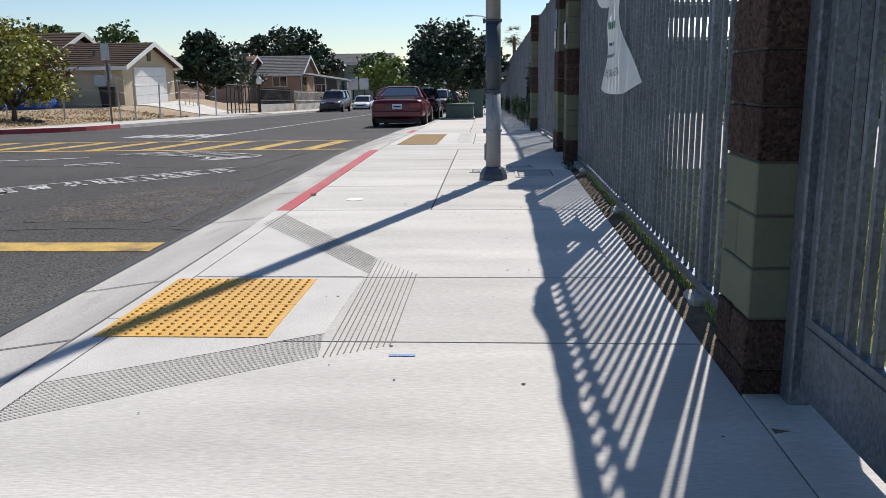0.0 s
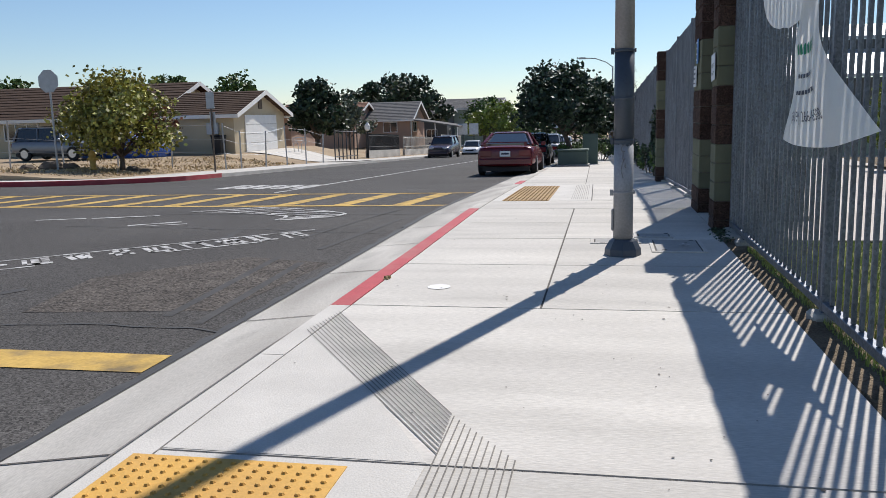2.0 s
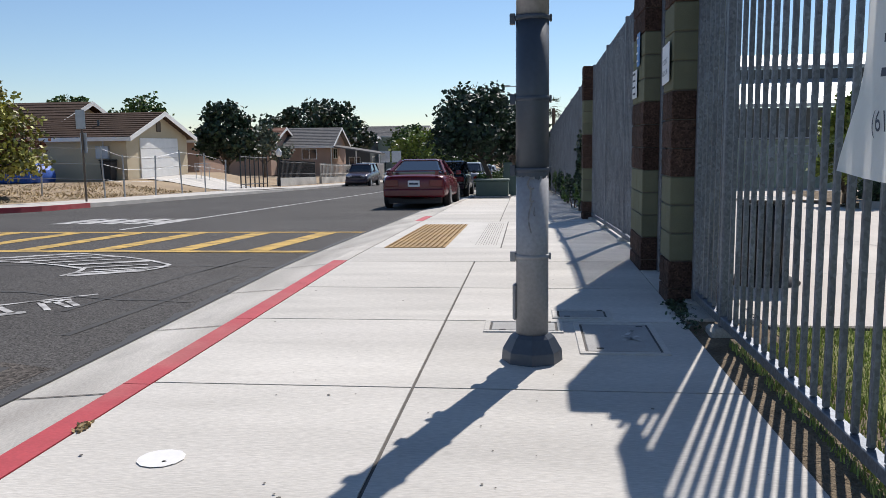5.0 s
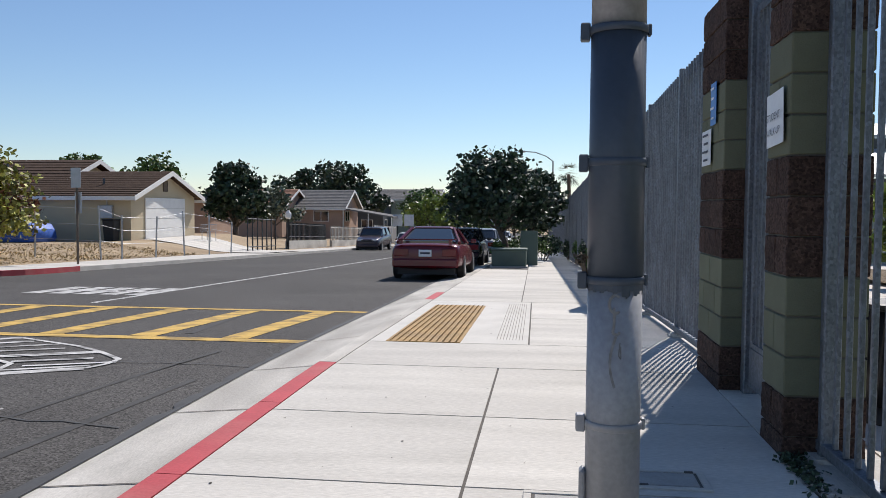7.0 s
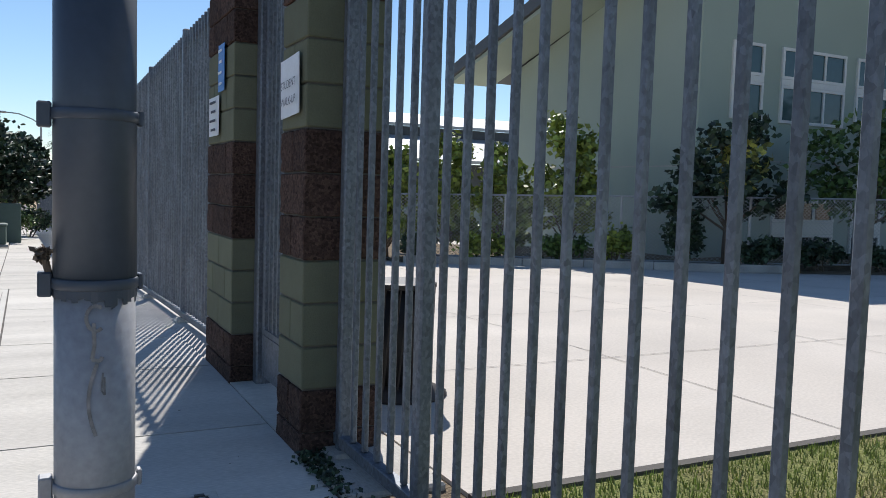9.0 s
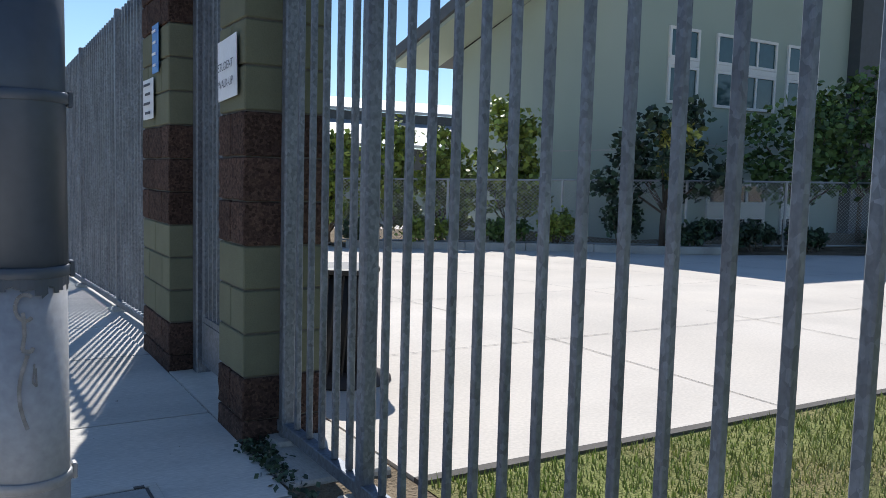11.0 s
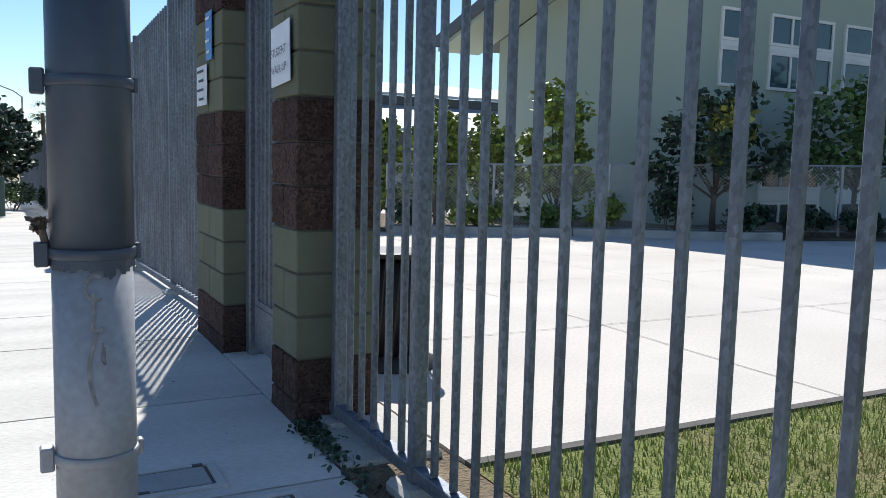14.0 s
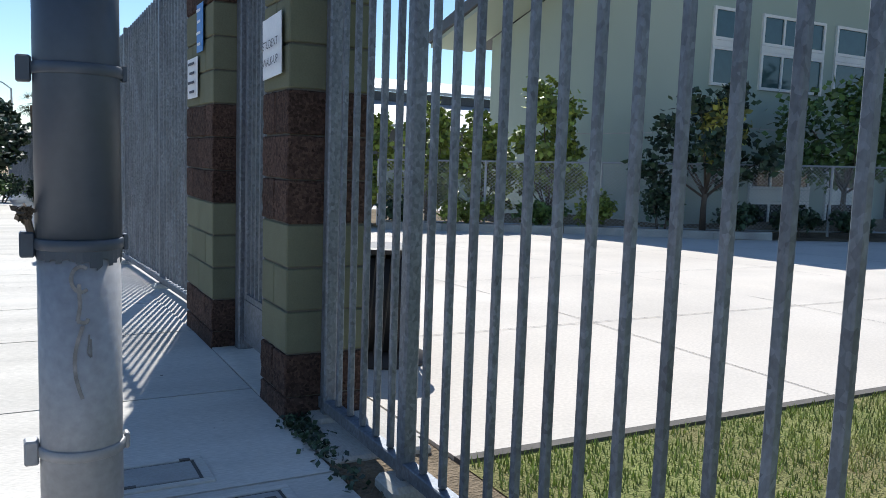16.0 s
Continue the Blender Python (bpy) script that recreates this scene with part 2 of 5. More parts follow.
def tube(bm, path, radii, sides=10, cap=True):
    """A round tube along a path of points."""
    rings = []
    path = [Vector(p) for p in path]
    for i, p in enumerate(path):
        d = (path[min(i + 1, len(path) - 1)] - path[max(i - 1, 0)]).normalized()
        u = d.orthogonal().normalized() if abs(d.z) < 0.99 else Vector((1, 0, 0))
        if abs(d.z) < 0.99:
            u = d.cross(Vector((0, 0, 1))).normalized()
        w = d.cross(u)
        r = radii[i] if hasattr(radii, "__len__") else radii
        rings.append([bm.verts.new(p + r * (math.cos(a) * u + math.sin(a) * w)) for a in (2 * math.pi * k / sides for k in range(sides))])
    for a, b in zip(rings, rings[1:]):
        for k in range(sides):
            bm.faces.new((a[k], a[(k + 1) % sides], b[(k + 1) % sides], b[k]))
    if cap:
        bm.faces.new(rings[0][::-1])
        bm.faces.new(rings[-1])
    bmesh.ops.recalc_face_normals(bm, faces=bm.faces[:])
    return bm


def tubed(path, radii, sides=10):
    return tube(bmesh.new(), path, radii, sides)


def lathe(profile, sides=16):
    """Turned shape: (radius, height) pairs about z."""
    bm = bmesh.new()
    rings = [[bm.verts.new((r * math.cos(2 * math.pi * k / sides), r * math.sin(2 * math.pi * k / sides), z)) for k in range(sides)] for r, z in profile]
    for a, b in zip(rings, rings[1:]):
        for k in range(sides):
            bm.faces.new((a[k], a[(k + 1) % sides], b[(k + 1) % sides], b[k]))
    bm.faces.new(rings[0][::-1])
    bm.faces.new(rings[-1])
    return bm


def sheet(xs, ys, z=0.0, down=0.0, height=None):
    """A grid over xs and ys, with skirts of the given depth at its border; warped to the street."""
    bm = bmesh.new()
    g = [[bm.verts.new((x, y, z + (height(x, y) if height else 0))) for x in xs] for y in ys]
    for j in range(len(ys) - 1):
        for i in range(len(xs) - 1):
            bm.faces.new((g[j][i], g[j][i + 1], g[j + 1][i + 1], g[j + 1][i]))
    if down:
        border = [e for e in bm.edges if e.is_boundary]
        r = bmesh.ops.extrude_edge_only(bm, edges=border)
        for v in r["geom"]:
            if isinstance(v, bmesh.types.BMVert):
                v.co.z -= down
    bmesh.ops.recalc_face_normals(bm, faces=bm.faces[:])
    return bm


def steps(a, b, d):
    n = max(1, int(math.ceil((b - a) / d)))
    return [a + (b - a) * i / n for i in range(n + 1)]


def flat_poly(bm, pts, z):
    """A flat polygon cut into strips so that it follows the street."""
    f = bm.faces.new([bm.verts.new((x, y, z)) for x, y in pts])
    f.normal_update()
    if f.normal.z < 0:
        f.normal_flip()
    return bm


def leaves(bm, centre, size, n, leaf, rng, hollow=0.35, droop=0.0):
    """Many small two-triangle leaves in an uneven ellipsoid."""
    c, s = Vector(centre), Vector(size)
    for _ in range(n):
        d = Vector((rng.gauss(0, 1), rng.gauss(0, 1), rng.gauss(0, 1))).normalized()
        k = (hollow + (1 - hollow) * rng.random() ** 0.6)
        lump = 0.75 + 0.5 * noise.noise(d * 2.3 + c * 0.37)
        p = c + Vector((d.x * s.x, d.y * s.y, d.z * s.z)) * k * lump
        u = Vector((rng.gauss(0, 1), rng.gauss(0, 1), rng.gauss(0, 0.6) - droop)).normalized() * leaf * rng.uniform(0.6, 1.3)
        w = u.cross(Vector((rng.gauss(0, 1), rng.gauss(0, 1), rng.gauss(0, 1)))).normalized() * leaf * 0.42
        a = [bm.verts.new(p - u * 0.5), bm.verts.new(p + w), bm.verts.new(p + u * 0.6), bm.verts.new(p - w)]
        bm.faces.new(a)


def tree(name, label, at, height, spread, trunk_r, material, leaf=0.16, n=2200, seed=1, clumps=9, base=0.35, lean=0.0, extra=None, group=""):
    rng = random.Random(seed)
    t = thing(name, label, "tree" if "tree" in name else "bush", group, at=at)
    wood = bmesh.new()
    fork = height * base
    top = Vector((lean, 0, fork))
    tube(wood, [(0, 0, -0.1), (lean * 0.4, 0.02, fork * 0.5), top], [trunk_r * 1.25, trunk_r, trunk_r * 0.8], 8)
    crown, second = bmesh.new(), bmesh.new()
    for i in range(clumps):
        a = 2.4 * i + rng.random() * 0.8
        k = (i + 0.5) / clumps
        rr = spread * (0.62 - 0.42 * k * k) * rng.uniform(0.55, 1.0)
        h = fork + (height - fork) * (0.12 + 0.66 * k + rng.uniform(-0.06, 0.06))
        e = Vector((top.x + math.cos(a) * rr, math.sin(a) * rr, h))
        root = Vector((lean * (0.6 + 0.4 * k), 0, fork * (0.75 + 0.25 * k)))
        mid = root.lerp(e, 0.5) + Vector((rng.uniform(-.1, .1), rng.uniform(-.1, .1), 0.05 * height * rng.random()))
        tube(wood, [root, mid, e], [trunk_r * 0.5, trunk_r * 0.32, trunk_r * 0.1], 6)
        s = spread * rng.uniform(0.26, 0.40)
        target = second if extra and rng.random() < 0.1 else crown
        leaves(target, e, (s, s, min(s * 0.8, (height - fork) * 0.3)), n // clumps, leaf, rng, 0.15)
        leaves(target, root.lerp(e, 0.6), (s * 0.7, s * 0.7, s * 0.5), n // clumps // 4, leaf, rng, 0.1)
    part("trunk", wood, "bark", t, smooth=True)
    part("crown", crown, material, t)
    if extra and len(second.verts):
        part("crown", second, extra, t)
    else:
        second.free()
    return t


def bush(name, label, at, size, material, leaf=0.09, n=900, seed=1):
    rng = random.Random(seed)
    t = thing(name, label, "bush", at=at)
    bm, wood = bmesh.new(), bmesh.new()
    for i in range(5):
        p = Vector((rng.uniform(-.4, .4) * size[0], rng.uniform(-.4, .4) * size[1], size[2] * rng.uniform(0.4, 0.7)))
        tube(wood, [(p.x * 0.3, p.y * 0.3, -0.05), p], [0.015, 0.006], 5)
        leaves(bm, p, (size[0] * 0.38, size[1] * 0.38, size[2] * 0.42), n // 5, leaf, rng, hollow=0.2)
    part("stem", wood, "bark", t)
    part("foliage", bm, material, t)
    return t


# ---- ground, road, kerbs ----
far_ys = steps(-40, 13, 4)[:-1] + steps(13, 40, 1.5) + steps(40, 170, 8)[1:]
structure("ground", warp(sheet(steps(-400, 400, 40), [-400, -150, -60] + far_ys + [260, 420, 900], -0.35)), "dry", "bare dry ground reaching the horizon")
structure("road", warp(sheet(steps(-90, -14, 8) + steps(-14, -1.5, 2.5)[1:], far_ys, -0.11)), "asphalt", "worn grey asphalt road with patches and cracks")


def gutter_height(x, y):
    def dip(c, r):
        return max(0.0, min(1.0, (abs(y - c) - r) / 1.1))
    k = 0.35 * min(dip(4.3, 2.2), dip(16.6, 2.6))
    t = (x + 2.44) / 0.59
    return -0.098 * (1 - t) + t * (-0.012 - 0.105 * k)


structure("gutter", warp(sheet([-2.44, -2.25, -2.0, -1.85], steps(-30, 30, 0.25) + steps(30, 130, 3)[1:], 0, 0.05, gutter_height)), "kerb", "stained concrete gutter strip along the road")
bm = bmesh.new()
for y in (-2.0, 1.0, 3.69, 4.85, 7.25, 8.98, 10.52, 11.95, 13.35, 15.0, 19.6, 21.2, 24.2, 27.2):
    v = [bm.verts.new((x, yy, gutter_height(x, y) + 0.004)) for yy in (y - 0.007, y + 0.007) for x in (-2.42, -2.15, -1.855)]
    bm.faces.new((v[0], v[1], v[4], v[3])), bm.faces.new((v[1], v[2], v[5], v[4]))
structure("gutter_joint", warp(bm), "joint", "dark joints across the concrete gutter", "joint")
bm = bmesh.new()
for y0, y1 in zip(steps(-6, 7.3, 0.5), steps(-6, 7.3, 0.5)[1:]):
    bm.faces.new([bm.verts.new((x, y, gutter_height(-1.86, y) + 0.006)) for x, y in ((-1.866, y0), (-1.856, y0), (-1.856, y1), (-1.866, y1))])
structure("gutter_line", bm, "groove", "thin line between gutter and kerb ramp", "joint")
bm = bmesh.new()
rng = random.Random(3)
ys = steps(-10, 40, 0.12)
a = [bm.verts.new((-2.46 - 0.06 * rng.random() - 0.05 * abs(noise.noise((0, y * 1.5, 0))), y, -0.095)) for y in ys]
b = [bm.verts.new((-2.41, y, -0.088)) for y in ys]
for i in range(len(ys) - 1):
    bm.faces.new((a[i], b[i], b[i + 1], a[i + 1]))
structure("road_edge", warp(bm), "tar", "ragged dark edge where asphalt meets gutter", "road edge")

kerb = thing("kerb", "concrete kerb, painted red between the ramps", "kerb", kind="structure")


def kerb_piece(y0, y1, material):
    return part("kerb_stone", warp(sheet([-1.85, -1.83, -1.69], steps(y0 + 0.004, y1 - 0.004, 0.5), 0.002, 0.2,
                                         lambda x, y: -0.012 if x < -1.84 else 0.0)), material, kerb)


for y0, y1 in zip([-20, -14, -8, -2, 1.0, 4.0, 6.2], [-14, -8, -2, 1.0, 4.0, 6.2, 7.4]):
    kerb_piece(y0, y1, "ramp")
for y0, y1 in ((7.4, 8.98), (8.98, 10.52), (10.52, 11.95), (11.95, 13.35), (19.6, 21.2)):
    kerb_piece(y0, y1, "red_paint")
for y0, y1 in [(13.35, 15), (15, 17), (17, 19.6)] + [(21.2 + 3 * i, 24.2 + 3 * i) for i in range(33)]:
    kerb_piece(y0, y1, "kerb")

structure("pavement_bed", warp(sheet([-1.7, -0.4, 1.19], far_ys[5:], -0.007)), "joint", "dark bedding under the pavement joints", "pavement")
pavement = thing("pavement", "pale concrete pavement slabs with tooled joints", "pavement", kind="structure")


def slab(x0, x1, y0, y1, material="concrete"):
    j = 0.008
    bm = sheet(steps(x0 + j, x1 - j, 2.0), steps(y0 + j, y1 - j, 1.0), 0.0, 0.03)
    return part("slab", warp(bm), material, pavement)


edges = [-9, -6, -3, 0.55, 3.66]
for y0, y1 in zip(edges, edges[1:]):
    slab(-1.69, 1.19, y0, y1)
slab(-1.69, 1.19, 3.66, 4.9), slab(-1.69, 1.19, 4.9, 7.42)
bm = bmesh.new()
flat_poly(bm, [(-1.68, 3.10), (-0.62, 3.78), (-0.60, 4.885), (-1.68, 4.885)], 0.002)
flat_poly(bm, [(-1.68, 4.915), (-0.60, 4.915), (-1.68, 6.85)], 0.002)
part("ramp_face", bm, "ramp", pavement, "rougher grey brushed ramp concrete")
for y0, y1 in ((7.42, 9.02), (9.02, 10.54), (10.54, 11.78), (11.78, 13.3)):
    slab(-1.69, -0.37, y0, y1), slab(-0.37, 1.19, y0, y1)
slab(-1.69, 1.19, 13.3, 14.6), slab(-1.69, -0.15, 14.6, 19.4, "ramp"), slab(-0.15, 1.19, 14.6, 17), slab(-0.15, 1.19, 17, 19.4)
for i in range(30):
    y0 = 19.4 + 2.4 * i
    if i < 5:
        slab(-1.69, -0.3, y0, y0 + 2.4)
    slab(-0.3, 1.19, y0, y0 + 2.4)


def groove_band(r0, r1, l0, l1, n):
    """n tooled lines between the ends r0..r1 and l0..l1."""
    bm = bmesh.new()
    for i in range(n):
        t = (i + 0.5) / n
        a, b = Vector(r0).lerp(Vector(r1), t), Vector(l0).lerp(Vector(l1), t)
        d = (b - a).normalized()
        w = Vector((-d.y, d.x)) * 0.003
        flat_poly(bm, [(a + w)[:], (a - w)[:], (b - w)[:], (b + w)[:]], 0.004)
    return part("groove_band", warp(bm), "groove", pavement, "tooled warning grooves")


groove_band((-0.57, 3.43), (-0.26, 3.62), (-0.60, 5.42), (-0.26, 4.96), 11)
groove_band((-0.58, 4.98), (-0.60, 5.44), (-1.755, 6.71), (-1.70, 7.22), 12)
groove_band((-0.62, 3.78), (-0.58, 3.44), (-1.69, 3.08), (-1.69, 2.66), 11)
groove_band((-0.48, 14.9), (-0.2, 14.9), (-0.48, 19.0), (-0.2, 19.0), 9)


def tactile_pad(x0, x1, y0, y1, pitch, look_of="pad", tone="yellow"):
    t = thing("tactile_pad", tone + " tactile paving panel with raised domes on the kerb ramp", "tactile paving", "tactile panels")
    n = max(1, round((y1 - y0) / 0.6))
    for i in range(n):
        a, b = y0 + (y1 - y0) * i / n, y0 + (y1 - y0) * (i + 1) / n
        part("panel", warp(sheet([x0, x1], steps(a + 0.003, b - 0.003, 0.6), 0.006, 0.02)), look_of, t)
        bm = bmesh.new()
        for gx in steps(x0 + 0.04, x1 - 0.04, pitch):
            for gy in steps(a + 0.04, b - 0.04, pitch):
                low = [bm.verts.new((gx + 0.013 * math.cos(k * 1.0472), gy + 0.013 * math.sin(k * 1.0472), 0.006)) for k in range(6)]
                top = [bm.verts.new((gx + 0.007 * math.cos(k * 1.0472), gy + 0.007 * math.sin(k * 1.0472), 0.014)) for k in range(6)]
                for k in range(6):
                    bm.faces.new((low[k], low[(k + 1) % 6], top[(k + 1) % 6], top[k]))
                bm.faces.new(top)
        tagged(part("domes", warp(bm), look_of, t), kind="stuff")


tactile_pad(-1.76, -0.885, 3.70, 4.84, 0.058)
# second pad: shading of the domes is put into its brown colour
tactile_pad(-1.52, -0.80, 14.6, 18.6, 0.07, "shaded_pad", "dome-shaded brownish")


# ---- paint on the road ----
def road_mark(name, label, polys, material, z=-0.105):
    t = thing(name, label, "road marking", kind="structure")
    bm = bmesh.new()
    for p in polys:
        (x0, y0), (x1, y1) = (min(q[0] for q in p), min(q[1] for q in p)), (max(q[0] for q in p), max(q[1] for q in p))
        flat_poly(bm, p, z)
    bmesh.ops.triangulate(bm, faces=bm.faces[:])
    bmesh.ops.subdivide_edges(bm, edges=[e for e in bm.edges if e.calc_length() > 2], cuts=3)
    part("paint", warp(bm), material, t)
    return t


def bar(x0, x1, y0, y1):
    return [(x0, y0), (x1, y0), (x1, y1), (x0, y1)]


def slant(x0, y0, x1, y1, w):
    k = math.hypot(x1 - x0, y1 - y0)
    u, v = w * (y1 - y0) / k, w * (x0 - x1) / k
    return [(x0 - u, y0 - v), (x0 + u, y0 + v), (x1 + u, y1 + v), (x1 - u, y1 - v)]


road_mark("crosswalk", "faded yellow ladder crosswalk on the asphalt",
          [bar(-6.5 - 4 * i, -2.45 - 4 * i if i == 0 else -2.5 - 4 * i, 15.05, 15.27) for i in range(3)]
          + [bar(-6.5 - 4 * i, -2.5 - 4 * i, 18.3, 18.48) for i in range(3)]
          + [slant(-3.3 - 1.06 * i, 15.29, -3.1 - 1.10 * i, 18.28, 0.15) for i in range(10)], "yellow_paint")
road_mark("crosswalk", "faded yellow crosswalk band on the asphalt",
          [bar(-7.0, -2.52, 6.12, 6.46), bar(-12.0, -7.0, 6.12, 6.46)] + [slant(-4.6 - 1.1 * i, 3.2, -4.35 - 1.1 * i, 6.1, 0.16) for i in range(6)], "yellow_paint")
rng = random.Random(5)
legend = []
along, across = Vector((0.73, 0.683)), Vector((0.683, -0.73))
start = Vector((-6.75, 9.0))
for i in range(10):
    o = start + along * (0.12 + 0.41 * i)
    for k in range(3):
        if (i * 3 + k) % 7 == 5:
            continue
        p0 = o + along * (0.1 * k) + across * (0.06 + rng.uniform(0, 0.06))
        p1 = o + along * (0.1 * k + rng.uniform(-0.03, 0.05)) + across * (0.5 - rng.uniform(0, 0.12))
        legend.append(slant(*p0, *p1, rng.uniform(0.022, 0.042)))
    p0, p1 = o + across * (0.1 + 0.17 * (i % 3)), o + along * 0.24 + across * (0.12 + 0.17 * (i % 3))
    legend.append(slant(*p0, *p1, 0.05))
for d, n0, n1 in ((0.0, -0.6, 4.3), (0.58, -0.6, 1.0), (0.56, 2.3, 3.4)):
    legend.append(slant(*(start + along * n0 + across * d), *(start + along * n1 + across * d), 0.024))
road_mark("road_legend", "worn white lettering painted on the asphalt", legend, "white_paint")
wing = []


def between(line, t):
    for (a, x0, y0), (c, x1, y1) in zip(line, line[1:]):
        if t <= c:
            k = (t - a) / (c - a)
            return Vector((x0 + (x1 - x0) * k, y0 + (y1 - y0) * k))
    return Vector(line[-1][1:])


inner = ((0, -4.55, 12.9), (0.3, -4.5, 13.35), (0.6, -5.3, 13.85), (1, -6.5, 14.1))
outer = ((0, -3.85, 13.3), (0.3, -3.72, 13.7), (0.6, -4.4, 14.35), (1, -5.5, 14.9))
for i in range(9):
    p, q = between(inner, i / 8), between(outer, i / 8)
    p = p.lerp(q, rng.uniform(0, 0.12))
    q = q.lerp(p, rng.uniform(0, 0.25) if i % 2 else 0.0)
    wing.append(slant(*p, *q, rng.uniform(0.03, 0.075)))
for line in (inner, outer):
    for i in range(6):
        wing.append(slant(*between(line, i / 6), *between(line, (i + 1) / 6), 0.028))
wing += [slant(-6.5, 12.3, -5.9, 12.7, 0.05), slant(-6.2, 12.25, -5.7, 12.5, 0.03), slant(-7.6, 13.1, -6.7, 13.5, 0.05), slant(-8.4, 12.9, -7.7, 13.1, 0.04)]
road_mark("road_legend", "worn white winged symbol painted on the asphalt", wing, "white_paint")
road_mark("road_legend", "white lettering painted beyond the crosswalk",
          [bar(-9.4 + 0.5 * i, -9.05 + 0.5 * i, 20.6, 22.4) for i in range(5)] + [bar(-9.4, -7.0, 21.3, 21.55)], "white_paint")
road_mark("lane_line", "white lane line along the road", [bar(-7.12, -7.0, y, y + 5) for y in range(19, 110, 5)], "white_paint")
road_mark("road_patch", "rough brown asphalt repair patch", [[(-4.3, 7.4), (-2.75, 7.6), (-2.6, 9.6), (-3.6, 9.9), (-4.6, 8.7)]], "patch", -0.1075)
road_mark("tyre_mark", "dark curved skid streaks on the asphalt",
          [slant(-2.75 - 0.34 * i, 7.2 + 0.2 * i, -2.9 - 0.36 * i, 9.6 + 0.3 * i, 0.04) for i in range(2)] + [slant(-3.0, 10.4, -2.75, 13.0, 0.035), slant(-3.5, 11.2, -3.1, 14.4, 0.025), slant(-4.4, 10.6, -4.6, 11.9, 0.05)] + [slant(-5.6, 6.8, -4.9, 8.2, 0.06), slant(-3.95, 15.6, -4.1, 17.4, 0.05)], "skid", -0.1062)
crack = bmesh.new()
for sx, sy, dx in ((-2.5, 7.0, -1), (-2.45, 13.6, -1), (-2.6, 11.6, -1)):
    x, y = sx, sy
    for i in range(22):
        nx, ny = x - 0.22, y + rng.uniform(-0.09, 0.09)
        flat_poly(crack, [(x, y - 0.008), (x, y + 0.012), (nx, ny + 0.012), (nx, ny - 0.008)], -0.1035)
        x, y = nx, ny
structure("road_crack", warp(crack), "tar", "thin dark cracks across the asphalt", "crack")

manhole = thing("manhole_cover", "dark round iron manhole cover in the road", "manhole cover", at=on_street(-9.2, 12.3, -0.108))
part("rim", lathe([(0.44, 0.0), (0.44, 0.012), (0.36, 0.012), (0.36, 0.0)], 24), "iron", manhole)
part("lid", lathe([(0.355, 0.0), (0.355, 0.008), (0.02, 0.01)], 24), "iron", manhole)


# ---- lids and small marks in the pavement ----
def lid(x0, x1, y0, y1, label, recessed=True):
    t = thing("utility_cover", label, "utility cover", "pavement covers", at=((x0 + x1) / 2, (y0 + y1) / 2, 0))
    hx, hy = (x1 - x0) / 2, (y1 - y0) / 2
    for n, (a, b, c, d) in enumerate(((-hx, hx, -hy, -hy + 0.035), (-hx, hx, hy - 0.035, hy), (-hx, -hx + 0.035, -hy + 0.037, hy - 0.037), (hx - 0.035, hx, -hy + 0.037, hy - 0.037))):
        part("rim", boxed(a, b, c, d, -0.01, 0.009, bevel=0.003), "concrete", t)
    part("gap", boxed(-hx + 0.036, hx - 0.036, -hy + 0.036, hy - 0.036, -0.01, 0.003), "joint", t)
    part("plate", boxed(-hx + 0.05, hx - 0.05, -hy + 0.05, hy - 0.05, -0.01, 0.008, bevel=0.003), "cover", t)
    part("lifting_hole", boxed(-hx * 0.6, -hx * 0.6 + 0.04, -hy * 0.75, -hy * 0.75 + 0.02, 0.006, 0.011), "joint", t)
    part("lifting_hole", boxed(hx * 0.55, hx * 0.55 + 0.04, hy * 0.7, hy * 0.7 + 0.02, 0.006, 0.011), "joint", t)
    return t


big_lid = lid(0.47, 0.97, 9.70, 10.48, "large grey rectangular utility lid with a chalk mark in the pavement")
bm = bmesh.new()
for a, b in (((0.02, -0.1), (0.12, 0.02)), ((0.12, -0.1), (0.02, 0.02)), ((0.05, 0.04), (0.1, 0.16))):
    flat_poly(bm, slant(*a, *b, 0.012), 0.0125)
part("chalk_mark", bm, "white_paint", big_lid, "white chalk scrawl")
lid(-0.10, 0.40, 10.20, 10.52, "small grey rectangular utility lid behind the pole")
lid(0.34, 0.74, 10.62, 10.9, "small grey utility lid in the fence's shadow")
bm = bmesh.new()
rng = random.Random(11)
for _ in range(240):
    x, y, r = rng.uniform(-1.6, 1.05), rng.uniform(0.5, 22), rng.choice((0.003, 0.004, 0.005, 0.006, 0.009))
    flat_poly(bm, [(x + r * rng.uniform(0.7, 1.2) * math.cos(k * 1.0472), y + r * math.sin(k * 1.0472)) for k in range(6)], 0.004)
tagged(part("gum_spots", warp(bm), "dot"), "dark gum spots and leaf bits on the pavement", "gum spots", kind="stuff")
bm = bmesh.new()
flat_poly(bm, [(-1.19 + 0.09 * math.cos(k * 0.5236), 8.05 + 0.09 * math.sin(k * 0.5236)) for k in range(12)], 0.004)
structure("paint_spot", bm, "white", "round white paint spot on the pavement", "paint")
bm = bmesh.new()
flat_poly(bm, bar(-0.26, -0.14, 3.46, 3.475), 0.005)
structure("paint_dash", bm, "blue", "short pale blue survey dash on the pavement", "paint")
bm = bmesh.new()
rng = random.Random(8)
for _ in range(60):
    leaves(bm, (-1.68, 8.35, 0.005), (0.03, 0.07, 0.012), 1, 0.03, rng)
tagged(part("weed_tuft", bm, "drygrass"), "dry weed tuft growing at the red kerb", "weed", kind="stuff")


